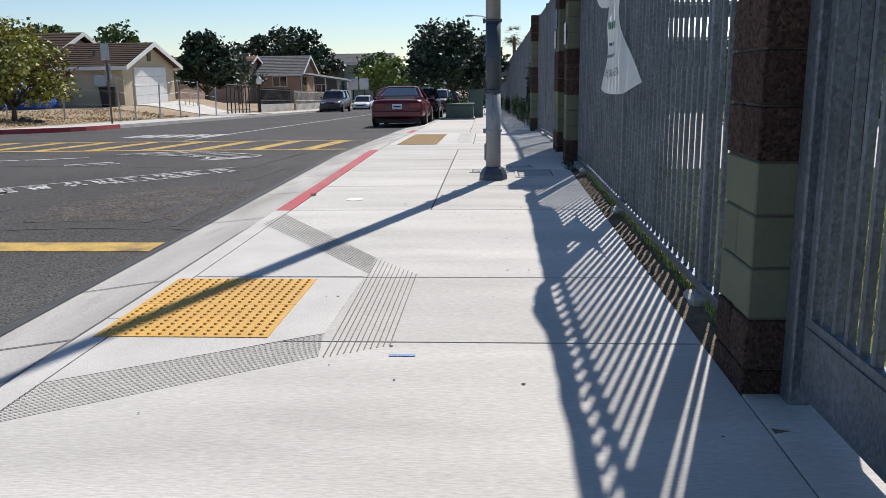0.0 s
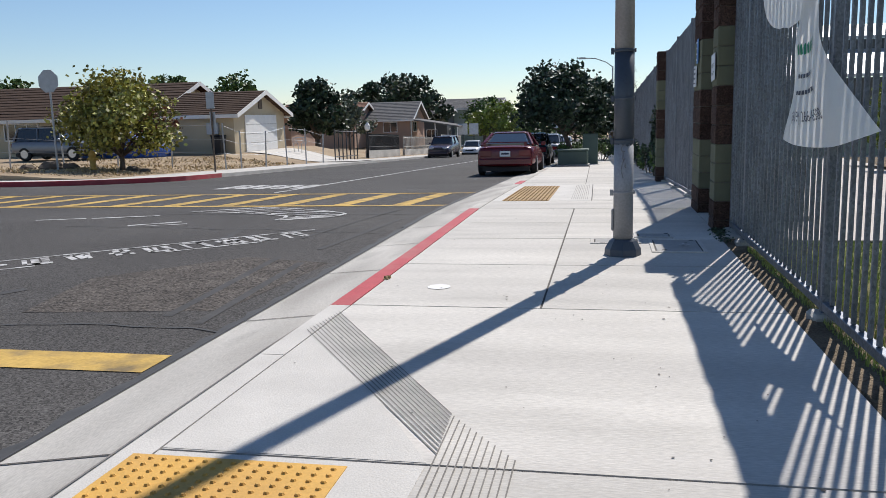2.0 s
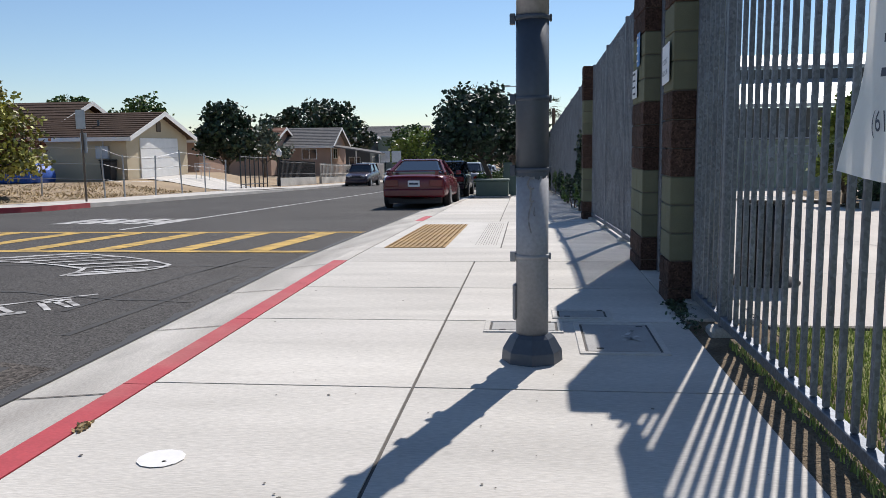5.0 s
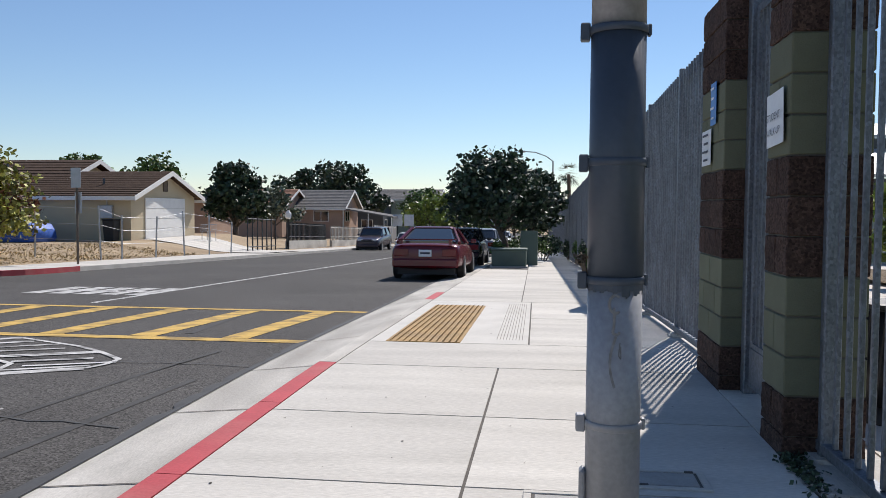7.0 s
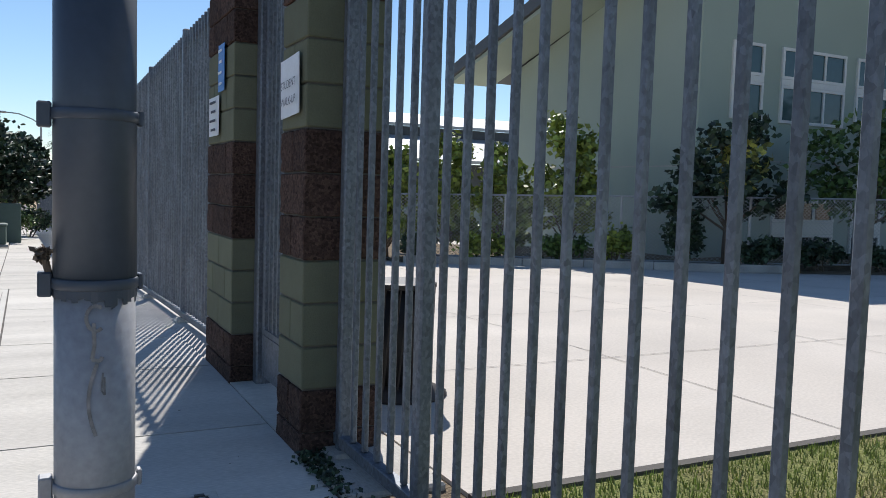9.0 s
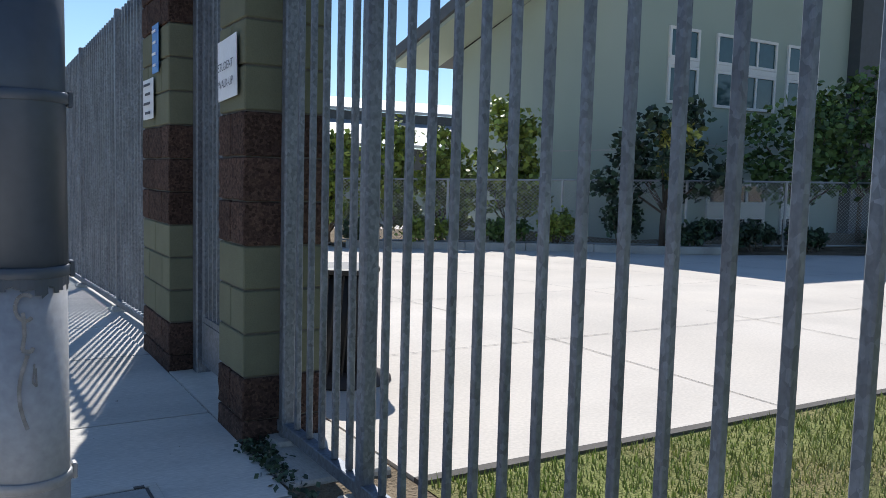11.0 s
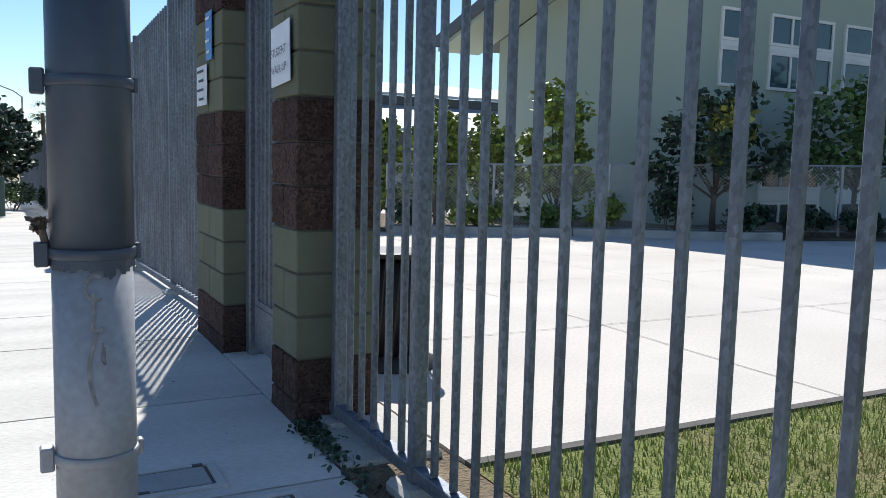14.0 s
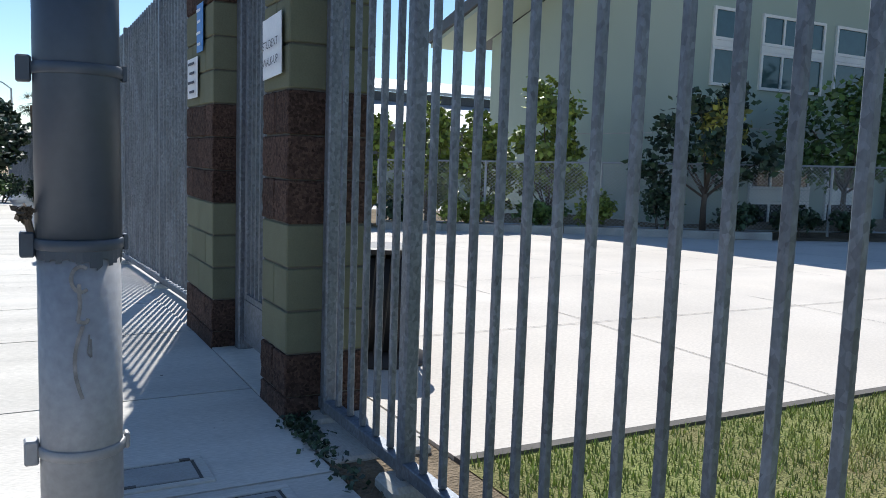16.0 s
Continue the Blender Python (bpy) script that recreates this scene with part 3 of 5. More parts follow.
# ---- school grounds behind the fence ----
structure("planting_strip", warp(sheet([1.19, 1.2, 1.35, 1.5, 1.7], steps(-10, 10.8, 0.15), 0.0, 0.0,
                                  lambda x, y: -0.02 + 0.05 * noise.noise((x * 6, y * 5, 0)) * (1.19 < x < 1.7))), "soil", "crumbly soil strip under the fence")
structure("verge", warp(sheet([1.19, 1.7], steps(10.8, 100, 2), -0.01)), "concrete", "concrete strip under the far fence")
structure("lawn", sheet(steps(1.7, 26, 3), steps(-30, 10.45, 3), -0.015), "turf", "green lawn with dry patches behind the fence")
structure("plaza", warp(sheet(steps(1.7, 46, 4), steps(10.5, 60, 3), 0.0, 0.1)), "plaza", "sunlit pale concrete school plaza")
bm = bmesh.new()
for y in (12.6, 15.0, 17.4, 19.8, 22.2):
    flat_poly(bm, bar(1.7, 22, y, y + 0.008), 0.004)
for x in (4.1, 6.5, 8.9, 11.3, 13.7, 16.1):
    for y0 in steps(10.5, 22, 2.3)[:-1]:
        flat_poly(bm, bar(x, x + 0.008, y0, y0 + 2.3), 0.0042)
bmesh.ops.triangulate(bm, faces=bm.faces[:])
structure("plaza_joint", warp(bm), "groove", "fine joints in the plaza concrete", "joint")
structure("lawn_edge", boxed(1.7, 26, 10.44, 10.5, -0.1, 0.0), "joint", "dark soil edge between lawn and plaza", "edge")

rng = random.Random(21)


def blades(x0, x1, y0, y1, n, h):
    bm = bmesh.new()
    for _ in range(n):
        x, y = rng.uniform(x0, x1), rng.uniform(y0, y1)
        hh = h * rng.uniform(0.5, 1.3) * (0.7 + 0.6 * noise.noise((x * 1.5, y * 1.5, 2)))
        a, w = rng.uniform(0, 6.28), 0.0045
        dx, dy = math.cos(a) * w, math.sin(a) * w
        lx, ly = rng.gauss(0, 0.35) * hh, rng.gauss(0, 0.35) * hh
        bm.faces.new([bm.verts.new(p) for p in ((x - dx, y - dy, -0.02), (x + dx, y + dy, -0.02), (x + lx, y + ly, hh))])
    return bm


tagged(part("lawn_grass", blades(1.72, 6.0, 3.0, 10.42, 70000, 0.032), "grass"), "short green and straw lawn grass", "grass", kind="stuff")
tagged(part("strip_grass", blades(1.34, 1.72, 3.4, 10.0, 9000, 0.035), "grass"), "tufts of grass along the fence foot", "grass", kind="stuff")
bm = bmesh.new()
for _ in range(420):
    y = 11.2 - abs(rng.gauss(0, 0.35))
    leaves(bm, (1.22 + rng.gauss(0, 0.03), y, 0.015), (0.05, 0.06, 0.02), 1, 0.03, rng)
tagged(part("weeds", bm, "leaf_dark"), "low weeds at the pillar's foot", "weed", kind="stuff")


structure("pillar_footing", boxed(1.2, 1.66, 10.62, 11.2, -0.12, 0.012, bevel=0.012), "kerb", "rough concrete footing at the pillar", "footing")


# ---- fence and pillars ----
COURSES = ("brown", "brown", "green", "green", "green", "brown", "brown", "brown", "green", "green", "green", "brown", "brown", "brown")


def pillar(x, y, n=14, size=0.4, depth=0.4):
    t = thing("block_pillar", "square masonry pillar in bands of green block and brown split-face block", "pillar", "fence pillars", at=(bend(x, y), y, P(y)))
    part("core", boxed(0.012, size - 0.012, 0.012, depth - 0.012, -0.1, -0.1 + n * 0.2035 - 0.01), "mortar", t)
    shapes = {}
    for i in range(n):
        kind, odd = COURSES[i], i % 2
        key = (kind, odd)
        if key not in shapes:
            made = []
            cuts = [0] + [c for c in (0.2, 0.4, 0.6) if c < depth - 0.05 and (round(c * 5) % 2 == 1) == bool(odd)] + [depth]
            for a, b in zip(cuts, cuts[1:]):
                g = 0.003 if kind == "brown" else 0.0
                bm = boxed(-g, size + g, a + (0.004 if a else -g), b - (0.004 if b < depth else -g), 0.0045, 0.199, bevel=0.006)
                if kind == "brown":
                    bmesh.ops.subdivide_edges(bm, edges=[e for e in bm.edges if e.calc_length() > 0.08], cuts=3, use_grid_fill=True)
                    for v in bm.verts:
                        v.co += 0.007 * noise.noise_vector(v.co * 23)
                me = bpy.data.meshes.new("block")
                bm.to_mesh(me)
                bm.free()
                me.materials.append(M[kind + "_block"])
                made.append(me)
            shapes[key] = made
        for me in shapes[key]:
            ob = new("block", me)
            ob.parent = t
            ob.location.z = -0.1 + i * 0.2035
    return t


PX, FX = 1.19, 1.38
for y, deep in ((1.35, 0.4), (3.06, 0.4), (11.22, 0.4), (12.74, 0.8), (20.3, 0.4)):
    pillar(PX, y, depth=deep)


def fence(y0, y1, posts, pitch=0.149, group="fence sections", label="galvanised steel picket fence between masonry pillars", top=2.72, low=0.1, parts=True, double=False):
    t = thing("picket_fence", label, "fence", group)
    lo, hi = low, top
    picket = None
    ends = [y0] + sorted(posts) + [y1]
    ys = [y for a, b in zip(ends, ends[1:]) for y in steps(a, b, pitch)[1:-1]]
    loose = bmesh.new()
    for y in ys:
        if parts:
            if picket is None:
                bm = boxed(-0.0128, 0.0128, -0.0128, 0.0128, lo, hi, bevel=0.004)
                picket = bpy.data.meshes.new("picket")
                bm.to_mesh(picket)
                bm.free()
                picket.materials.append(M["steel"])
            ob = new("picket", picket)
            ob.parent, ob.location = t, (bend(FX, y), y, P(y))
        else:
            box(loose, bend(FX, y) - 0.0135, bend(FX, y) + 0.0135, y - 0.0135, y + 0.0135, lo + P(y), hi + P(y))
    if len(loose.verts):
        tagged(part("pickets", loose, "steel", t), kind="stuff")
    else:
        loose.free()
    for z in (lo - 0.03, hi - 0.10):
        for a, b in zip(steps(y0, y1, 6), steps(y0, y1, 6)[1:]):
            bm = boxed(FX + (0.015 if z > 0.3 else -0.028), FX + (0.05 if z > 0.3 else 0.028), a, b, z - 0.028, z + 0.028, bevel=0.004)
            part("rail", warp(bm), "steel", t)
    for p in posts:
        part("post", warp(boxed(FX - 0.03, FX + 0.03, p - 0.03, p + 0.03, -0.08, hi + 0.03, bevel=0.008)), "steel", t)
        part("footing", warp(boxed(FX - 0.09, FX + 0.09, p - 0.1, p + 0.1, -0.12, 0.03, bevel=0.02)), "kerb", t)
    return t


fence(3.46, 11.22, (3.52, 4.45, 7.36, 10.31, 11.16))
fence(-6, 1.35, (1.25, -1.5, -4.2))
fence(13.54, 20.3, (13.62, 15.6, 17.9, 20.2), pitch=0.14)
far = fence(20.7, 96, [21 + 3 * i for i in range(25)], pitch=0.13, label="long galvanised picket fence running down the street", parts=False)


def gate(y0, y1):
    t = thing("pedestrian_gate", "closed steel picket gate with a solid kick panel between two pillars", "gate", "pedestrian gates")
    for y in (y0 + 0.06, y1 - 0.06):
        part("gate_post", boxed(FX - 0.05, FX + 0.05, y - 0.05, y + 0.05, -0.02, 2.72, bevel=0.008), "steel", t)
    a, b = y0 + 0.16, y1 - 0.16
    for y in (a, b):
        part("stile", boxed(FX - 0.025, FX + 0.025, y - 0.025, y + 0.025, 0.06, 2.6, bevel=0.006), "steel", t)
    for z in (0.09, 0.34, 2.57):
        part("cross_rail", boxed(FX - 0.022, FX + 0.022, a + 0.026, b - 0.026, z - 0.025, z + 0.025), "steel", t)
    part("kick_panel", boxed(FX - 0.03, FX - 0.024, a, b, 0.1, 0.33), "steel", t)
    for y in steps(a, b, 0.1)[1:-1]:
        part("picket", boxed(FX - 0.014, FX + 0.014, y - 0.014, y + 0.014, 0.1, 2.57), "steel", t)
    structure("threshold", boxed(1.19, 1.7, y0, y1, -0.06, 0.004), "concrete", "concrete gate threshold")


gate(11.62, 12.74), gate(1.75, 3.06)


def words(text, size, m, parent, material, name="writing"):
    """Lettering as a mesh part from the built-in font."""
    cu = bpy.data.curves.new("text", "FONT")
    cu.body, cu.size, cu.align_x, cu.align_y = text, size, "CENTER", "CENTER"
    ob = bpy.data.objects.new("text", cu)
    me = bpy.data.meshes.new_from_object(ob)
    bpy.data.objects.remove(ob)
    me.materials.clear()
    me.materials.append(M[material])
    p = new(name, me)
    p.parent, p.matrix_basis = parent, m
    return p


def pillar_sign(y0, y1, z0, z1, material, label, lines=(), bars=0, tilt=0):
    """A paper sign on a pillar's street face; its front looks towards -x."""
    yc, zc = (y0 + y1) / 2, (z0 + z1) / 2
    t = thing("paper_sign", label, "sign", at=(PX - 0.016, yc, zc))
    t.rotation_euler.x = radians(tilt)
    hy, hz = (y1 - y0) / 2, (z1 - z0) / 2
    bm = boxed(-0.002, 0.002, -hy, hy, -hz, hz)
    bmesh.ops.subdivide_edges(bm, edges=bm.edges[:], cuts=3, use_grid_fill=True)
    for v in bm.verts:
        v.co.x -= 0.005 * max(0.0, abs(v.co.y) / hy - 0.4) ** 2
    part("sheet", bm, material, t)
    face = pose(-0.012, 0, 0, 90, 0, -90)
    for text, size, z in lines:
        words(text, size, Matrix.Translation((0, 0, z)) @ face, t, "ink")
    for i in range(bars):
        z = hz * 0.7 - i * hz * 1.4 / max(1, bars - 1) if bars > 1 else 0
        part("print_bar", boxed(-0.014, -0.011, -hy * 0.6, hy * (0.6 - 0.3 * (i % 2)), z - 0.008, z + 0.008), "ink" if material == "paper" else "paper", t)


pillar_sign(11.28, 11.58, 1.59, 1.87, "paper", "white paper sign reading student walk-up on the pillar", (("STUDENT", 0.055, 0.01), ("WALK-UP", 0.055, -0.07)), 0, -3)
pillar_sign(12.94, 13.12, 1.86, 2.16, "blue", "small blue printed notice on the pillar", (), 4)
pillar_sign(13.1, 13.42, 1.58, 1.84, "paper", "white paper notice on the pillar", (), 4)


# ---- torn banner on the fence ----
def banner():
    t = thing("banner", "torn white vinyl banner twisted and hanging from the fence pickets", "banner")

    def surf(u, v):
        """u across, v from the gathered top (0) to the loose foot (1)."""
        far_edge = 7.96 + 0.28 * max(0.0, v - 0.3) / 0.7
        near_edge = 7.80 - 1.45 * max(0.0, (v - 0.22) / 0.78) ** 2.6
        y = far_edge + (near_edge - far_edge) * u
        z = 2.56 - 1.50 * v - 0.07 * v * math.sin(u * 3.1) + 0.10 * v * u
        x = FX - 0.045 - 0.05 * v * (1 - u) - 0.05 * v * math.sin(u * 3.14) * (0.6 + 0.4 * math.sin(u * 9)) - 0.015 * math.sin(v * 14 + u * 5)
        return Vector((x, y, z))

    def lower_hem(y):
        """Height of the sagging lower hem of the part still tied to the fence."""
        hem = ((4.1, 2.45), (6.4, 2.4), (7.0, 2.15), (8.3, 1.85), (8.9, 1.85), (9.4, 2.0), (9.8, 2.34), (10.8, 2.4))
        for (a, p), (c, q) in zip(hem, hem[1:]):
            if y <= c:
                return p + (q - p) * (y - a) / (c - a)
        return hem[-1][1]

    n, k = 28, 30
    bm = bmesh.new()
    g = [[bm.verts.new(surf(i / n, j / k)) for i in range(n + 1)] for j in range(k + 1)]
    for j in range(k):
        for i in range(n):
            bm.faces.new((g[j][i], g[j][i + 1], g[j + 1][i + 1], g[j + 1][i]))
    part("loose_panel", bm, "banner", t, smooth=True)
    bm = bmesh.new()
    g = []
    for j in range(9):
        row = []
        for i in range(100):
            y = 4.1 + 6.7 * i / 99
            low = lower_hem(y) + 0.05 * noise.noise((y * 2.1, 0, 4))
            z = 2.72 + (low - 2.72) * j / 8
            belly = 0.05 * max(0.0, 1 - abs(y - 6.75) / 0.6) + (0.055 if y < 7.2 else 0.0)
            x = FX - 0.03 - belly - 0.03 * abs(noise.noise((y * 3, z * 2, 1)))
            row.append(bm.verts.new((x, y, z)))
        g.append(row)
    for a, b in zip(g, g[1:]):
        for i in range(99):
            bm.faces.new((a[i], a[i + 1], b[i + 1], b[i]))
    part("tied_panel", bm, "banner", t, smooth=True)

    def lettering(text, size, v, u, material, grow=1.0):
        cu = bpy.data.curves.new("text", "FONT")
        cu.body, cu.size, cu.align_x, cu.align_y = text, size, "CENTER", "CENTER"
        ob = bpy.data.objects.new("text", cu)
        me = bpy.data.meshes.new_from_object(ob)
        bpy.data.objects.remove(ob)
        for q in me.vertices:
            p = surf(u + q.co.x * 0.85, v - q.co.y * 0.72)
            q.co = p + Vector((-0.006, 0, 0))
        me.materials.clear()
        me.materials.append(M[material])
        p = new("writing", me)
        p.parent = t

    lettering("(619) 266-6500", 0.085, 0.88, 0.42, "ink")
    for v in (0.70, 0.77):
        for i in range(6):
            bm = bmesh.new()
            u0 = 0.22 + 0.075 * i
            bm.faces.new([bm.verts.new(surf(a, b) + Vector((-0.006, 0, 0))) for a, b in ((u0, v), (u0 + 0.055, v), (u0 + 0.055, v + 0.018), (u0, v + 0.018))])
            part("print_bar", bm, "ink", t)
    for i in range(7):
        bm = bmesh.new()
        u0 = 0.2 + 0.085 * i
        bm.faces.new([bm.verts.new(surf(a, b) + Vector((-0.006, 0, 0))) for a, b in ((u0, 0.58), (u0 + 0.06, 0.57), (u0 + 0.06, 0.615), (u0, 0.62))])
        part("print_bar", bm, "green_ink", t)
    return t


banner()


# ---- steel pole ----
pole = thing("street_pole", "tall round steel pole, bare grey and dark painted, with straps", "pole", at=(0.205, 9.58, 0))
part("shaft_lower", lathe([(0.0875, 0.1), (0.0855, 1.03)], 32), "pole_grey", pole, "bare grey lower shaft", True)
part("shaft_painted", lathe([(0.088, 1.03), (0.0855, 1.8)], 32), "pole_dark", pole, "dark blue-grey painted stretch", True)
part("shaft_upper", lathe([(0.085, 1.8), (0.06, 7.5)], 32), "pole_grey", pole, "bare grey upper shaft", True)
bm = lathe([(0.165, 0.0), (0.16, 0.06), (0.12, 0.13), (0.098, 0.15)], 8)
part("base_cover", bm, "pole_dark", pole, "dark cast base cover")
for z, mt in ((0.57, "pole_grey"), (1.03, "pole_dark"), (1.40, "pole_dark"), (1.81, "pole_dark")):
    part("strap", lathe([(0.089, z - 0.012), (0.092, z - 0.01), (0.092, z + 0.01), (0.089, z + 0.012)], 32), mt, pole, smooth=True)
    part("strap_clip", boxed(-0.118, -0.088, -0.02, 0.02, z - 0.03, z + 0.025, bevel=0.004), mt, pole)
    part("strap_buckle", boxed(0.088, 0.1, -0.015, 0.015, z - 0.018, z + 0.018, bevel=0.003), mt, pole)
part("access_cover", boxed(-0.105, -0.08, -0.03, 0.03, 0.22, 0.42, bevel=0.01), "pole_grey", pole)
# brown flake cluster on a stub, standing in for a rusty knob
pole_knob = thing("rusty_knob", "small rusty brown knob at the pole's strap", "flowers", at=(0.093, 9.565, 1.09))
bm = bmesh.new()
leaves(bm, (0.005, 0, 0.005), (0.024, 0.024, 0.026), 120, 0.016, random.Random(4), 0.2)
part("petals", bm, "bark", pole_knob)
part("stems", tubed([(0.02, 0.01, -0.05), (0.008, 0, 0)], 0.008, 6), "bark", pole_knob)

# scratched scrawl and stains on the pole
bm = bmesh.new()


def on_pole(a, z, r=0.0885):
    return Vector((r * math.sin(a), -r * math.cos(a), z))


def scrawl(pts, w=0.004):
    for (a0, z0), (a1, z1) in zip(pts, pts[1:]):
        n = Vector((a1 - a0, (z1 - z0) / 0.0885)).normalized() * w
        q = [on_pole(a0 + n.y * 11, z0 - n.x), on_pole(a1 + n.y * 11, z1 - n.x), on_pole(a1 - n.y * 11, z1 + n.x), on_pole(a0 - n.y * 11, z0 + n.x)]
        bm.faces.new([bm.verts.new(p) for p in q])


scrawl([(-0.05 + 0.22 * math.cos(k * 0.5 + 0.9), 0.96 + 0.028 * math.sin(k * 0.5 + 0.9)) for k in range(10)])
scrawl([(-0.1, 0.95), (-0.08, 0.9), (-0.14, 0.87), (0.05, 0.865), (0.1, 0.875)])
scrawl([(-0.02 - 0.2 * math.sin(k * 0.3), 0.86 - 0.016 * k) for k in range(11)])
scrawl([(0.12, 0.84), (0.08, 0.8), (0.16, 0.79), (0.15, 0.83)], 0.002)
tagged(part("scrawl", bm, "scratch", pole, "dark scratched scrawl"), kind="stuff")
bm = bmesh.new()
rng = random.Random(19)
for k in range(40):
    a0, a1 = 2 * math.pi * k / 40, 2 * math.pi * (k + 1) / 40
    d0 = 0.02 + 0.03 * abs(noise.noise((k * 0.35, 0, 9)))
    bm.faces.new([bm.verts.new(p) for p in (on_pole(a0, 1.018, 0.0880), on_pole(a1, 1.018, 0.0880), on_pole(a1, 1.018 - d0 * rng.uniform(0.7, 1.2), 0.0882), on_pole(a0, 1.018 - d0 * rng.uniform(0.7, 1.2), 0.0882))])
part("paint_drip", bm, "pole_dark", pole, "ragged lower edge of the dark paint")


# ---- vehicles ----
def ring(bm, y, w, zl, zh, tuck=0.06, n=10):
    """A rounded body section at y."""
    pts = [(-w + tuck, zl), (-w, zl + (zh - zl) * 0.3), (-w, zl + (zh - zl) * 0.62), (-w + 0.05, zh - 0.06), (-w + 0.16, zh), (w - 0.16, zh), (w - 0.05, zh - 0.06), (w, zl + (zh - zl) * 0.62), (w, zl + (zh - zl) * 0.3), (w - tuck, zl)]
    return [bm.verts.new((x, y, z)) for x, z in pts]


def loft(sections, fn):
    bm = bmesh.new()
    rs = [fn(bm, *s) for s in sections]
    for a, b in zip(rs, rs[1:]):
        n = len(a)
        for k in range(n):
            bm.faces.new((a[k], a[(k + 1) % n], b[(k + 1) % n], b[k]))
    bm.faces.new(rs[0][::-1])
    bm.faces.new(rs[-1])
    bmesh.ops.recalc_face_normals(bm, faces=bm.faces[:])
    return bm


def roof_ring(bm, y, w0, z0, w1, z1):
    pts = [(-w0, z0), (-w1, z1 - 0.05), (-w1 + 0.09, z1), (w1 - 0.09, z1), (w1, z1 - 0.05), (w0, z0)]
    return [bm.verts.new((x, y, z)) for x, z in pts]


def vehicle(name, label, paint, at, turn=0, length=4.6, width=1.8, belt=0.92, top=1.38, cabin=(0.22, 0.36, 0.62, 0.76), spoiler=False, low=0.2, wheel=0.32, rack=False, tuck=0.24):
    """Rear at local y=0, front at y=length. cabin: rear glass foot, roof back, roof front, windscreen foot, as shares of the length."""
    t = thing(name, label, "car", at=at, turn=turn)
    w, L = width / 2, length
    secs = [(0.0, w - 0.16, low + 0.16, belt - 0.14), (0.06, w - 0.07, low + 0.1, belt - 0.03), (0.3, w - 0.02, low, belt), (L * 0.3, w, low, belt + 0.01), (L * 0.7, w, low, belt - 0.02), (L * 0.9, w - 0.06, low, belt - 0.12), (L - 0.08, w - 0.14, low + 0.06, belt - 0.24), (L, w - 0.3, low + 0.14, belt - 0.32)]
    body = part("body", loft(secs, ring), paint, t, smooth=True)
    rounding = body.modifiers.new("rounding", "SUBSURF")
    rounding.levels = rounding.render_levels = 2
    a, b, c, d = (L * k for k in cabin)
    rw = w - tuck
    part("roof", loft([(b - 0.06, rw, top - 0.07, rw - 0.01, top - 0.03), (b + 0.1, rw, top - 0.06, rw, top), (c, rw, top - 0.06, rw, top), (c + 0.08, rw, top - 0.08, rw - 0.02, top - 0.04)], roof_ring), paint, t, smooth=False)
    part("glasshouse", loft([(a, w - 0.13, belt - 0.03, w - 0.2, belt + 0.05), (b, w - 0.1, belt - 0.03, rw - 0.02, top - 0.03), (c, w - 0.1, belt - 0.03, rw - 0.02, top - 0.03), (d, w - 0.12, belt - 0.06, w - 0.2, belt + 0.0)], roof_ring), "darkglass", t, "dark tinted windows")
    for x in (-1, 1):
        part("rear_pillar", tubed([(x * (w - 0.13), a + 0.02, belt), (x * (rw - 0.0), b, top - 0.05)], [0.05, 0.04], 6), paint, t)
        part("front_pillar", tubed([(x * (w - 0.13), d - 0.04, belt - 0.02), (x * (rw - 0.0), c, top - 0.05)], [0.04, 0.035], 6), paint, t)
        part("middle_pillar", tubed([(x * (w - 0.09), (b + c) / 2 + 0.1, belt), (x * (rw + 0.01), (b + c) / 2 + 0.05, top - 0.05)], 0.035, 6), paint, t)
        part("tail_lamp", boxed(min(x * (w - 0.5), x * (w - 0.14)), max(x * (w - 0.5), x * (w - 0.14)), -0.012, 0.05, belt - 0.33, belt - 0.15, bevel=0.01), "redlamp", t)
        part("head_lamp", boxed(min(x * (w - 0.62), x * (w - 0.26)), max(x * (w - 0.62), x * (w - 0.26)), L - 0.16, L + 0.0, belt - 0.36, belt - 0.24, bevel=0.02), "lens", t)
        part("mirror", boxed(min(x * (w - 0.02), x * (w + 0.14)), max(x * (w - 0.02), x * (w + 0.14)), d - 0.42, d - 0.3, belt - 0.02, belt + 0.1, bevel=0.03), paint, t)
        for y in (L * 0.19, L * 0.81):
            wh = lathe([(wheel - 0.05, -0.1), (wheel, -0.07), (wheel, 0.07), (wheel - 0.05, 0.1)], 20)
            bmesh.ops.transform(wh, matrix=pose(x * (w - 0.1), y, wheel, 0, 90), verts=wh.verts)
            tyre = part("wheel", wh, "rubber", t)
            rim = lathe([(wheel * 0.62, -0.106), (wheel * 0.6, 0.106)], 14)
            bmesh.ops.transform(rim, matrix=pose(x * (w - 0.1), y, wheel, 0, 90), verts=rim.verts)
            part("rim", rim, "chrome", tyre)
    part("rear_bumper", boxed(-w + 0.1, w - 0.1, -0.06, 0.12, low + 0.12, low + 0.34, bevel=0.04), paint, t)
    part("front_bumper", boxed(-w + 0.2, w - 0.2, L - 0.12, L + 0.06, low + 0.1, low + 0.3, bevel=0.04), paint, t)
    part("grille", boxed(-w * 0.45, w * 0.45, L - 0.05, L + 0.02, belt - 0.42, belt - 0.3, bevel=0.01), "black", t)
    part("underside", boxed(-w + 0.2, w - 0.2, 0.2, L - 0.2, low - 0.06, low + 0.1), "black", t)
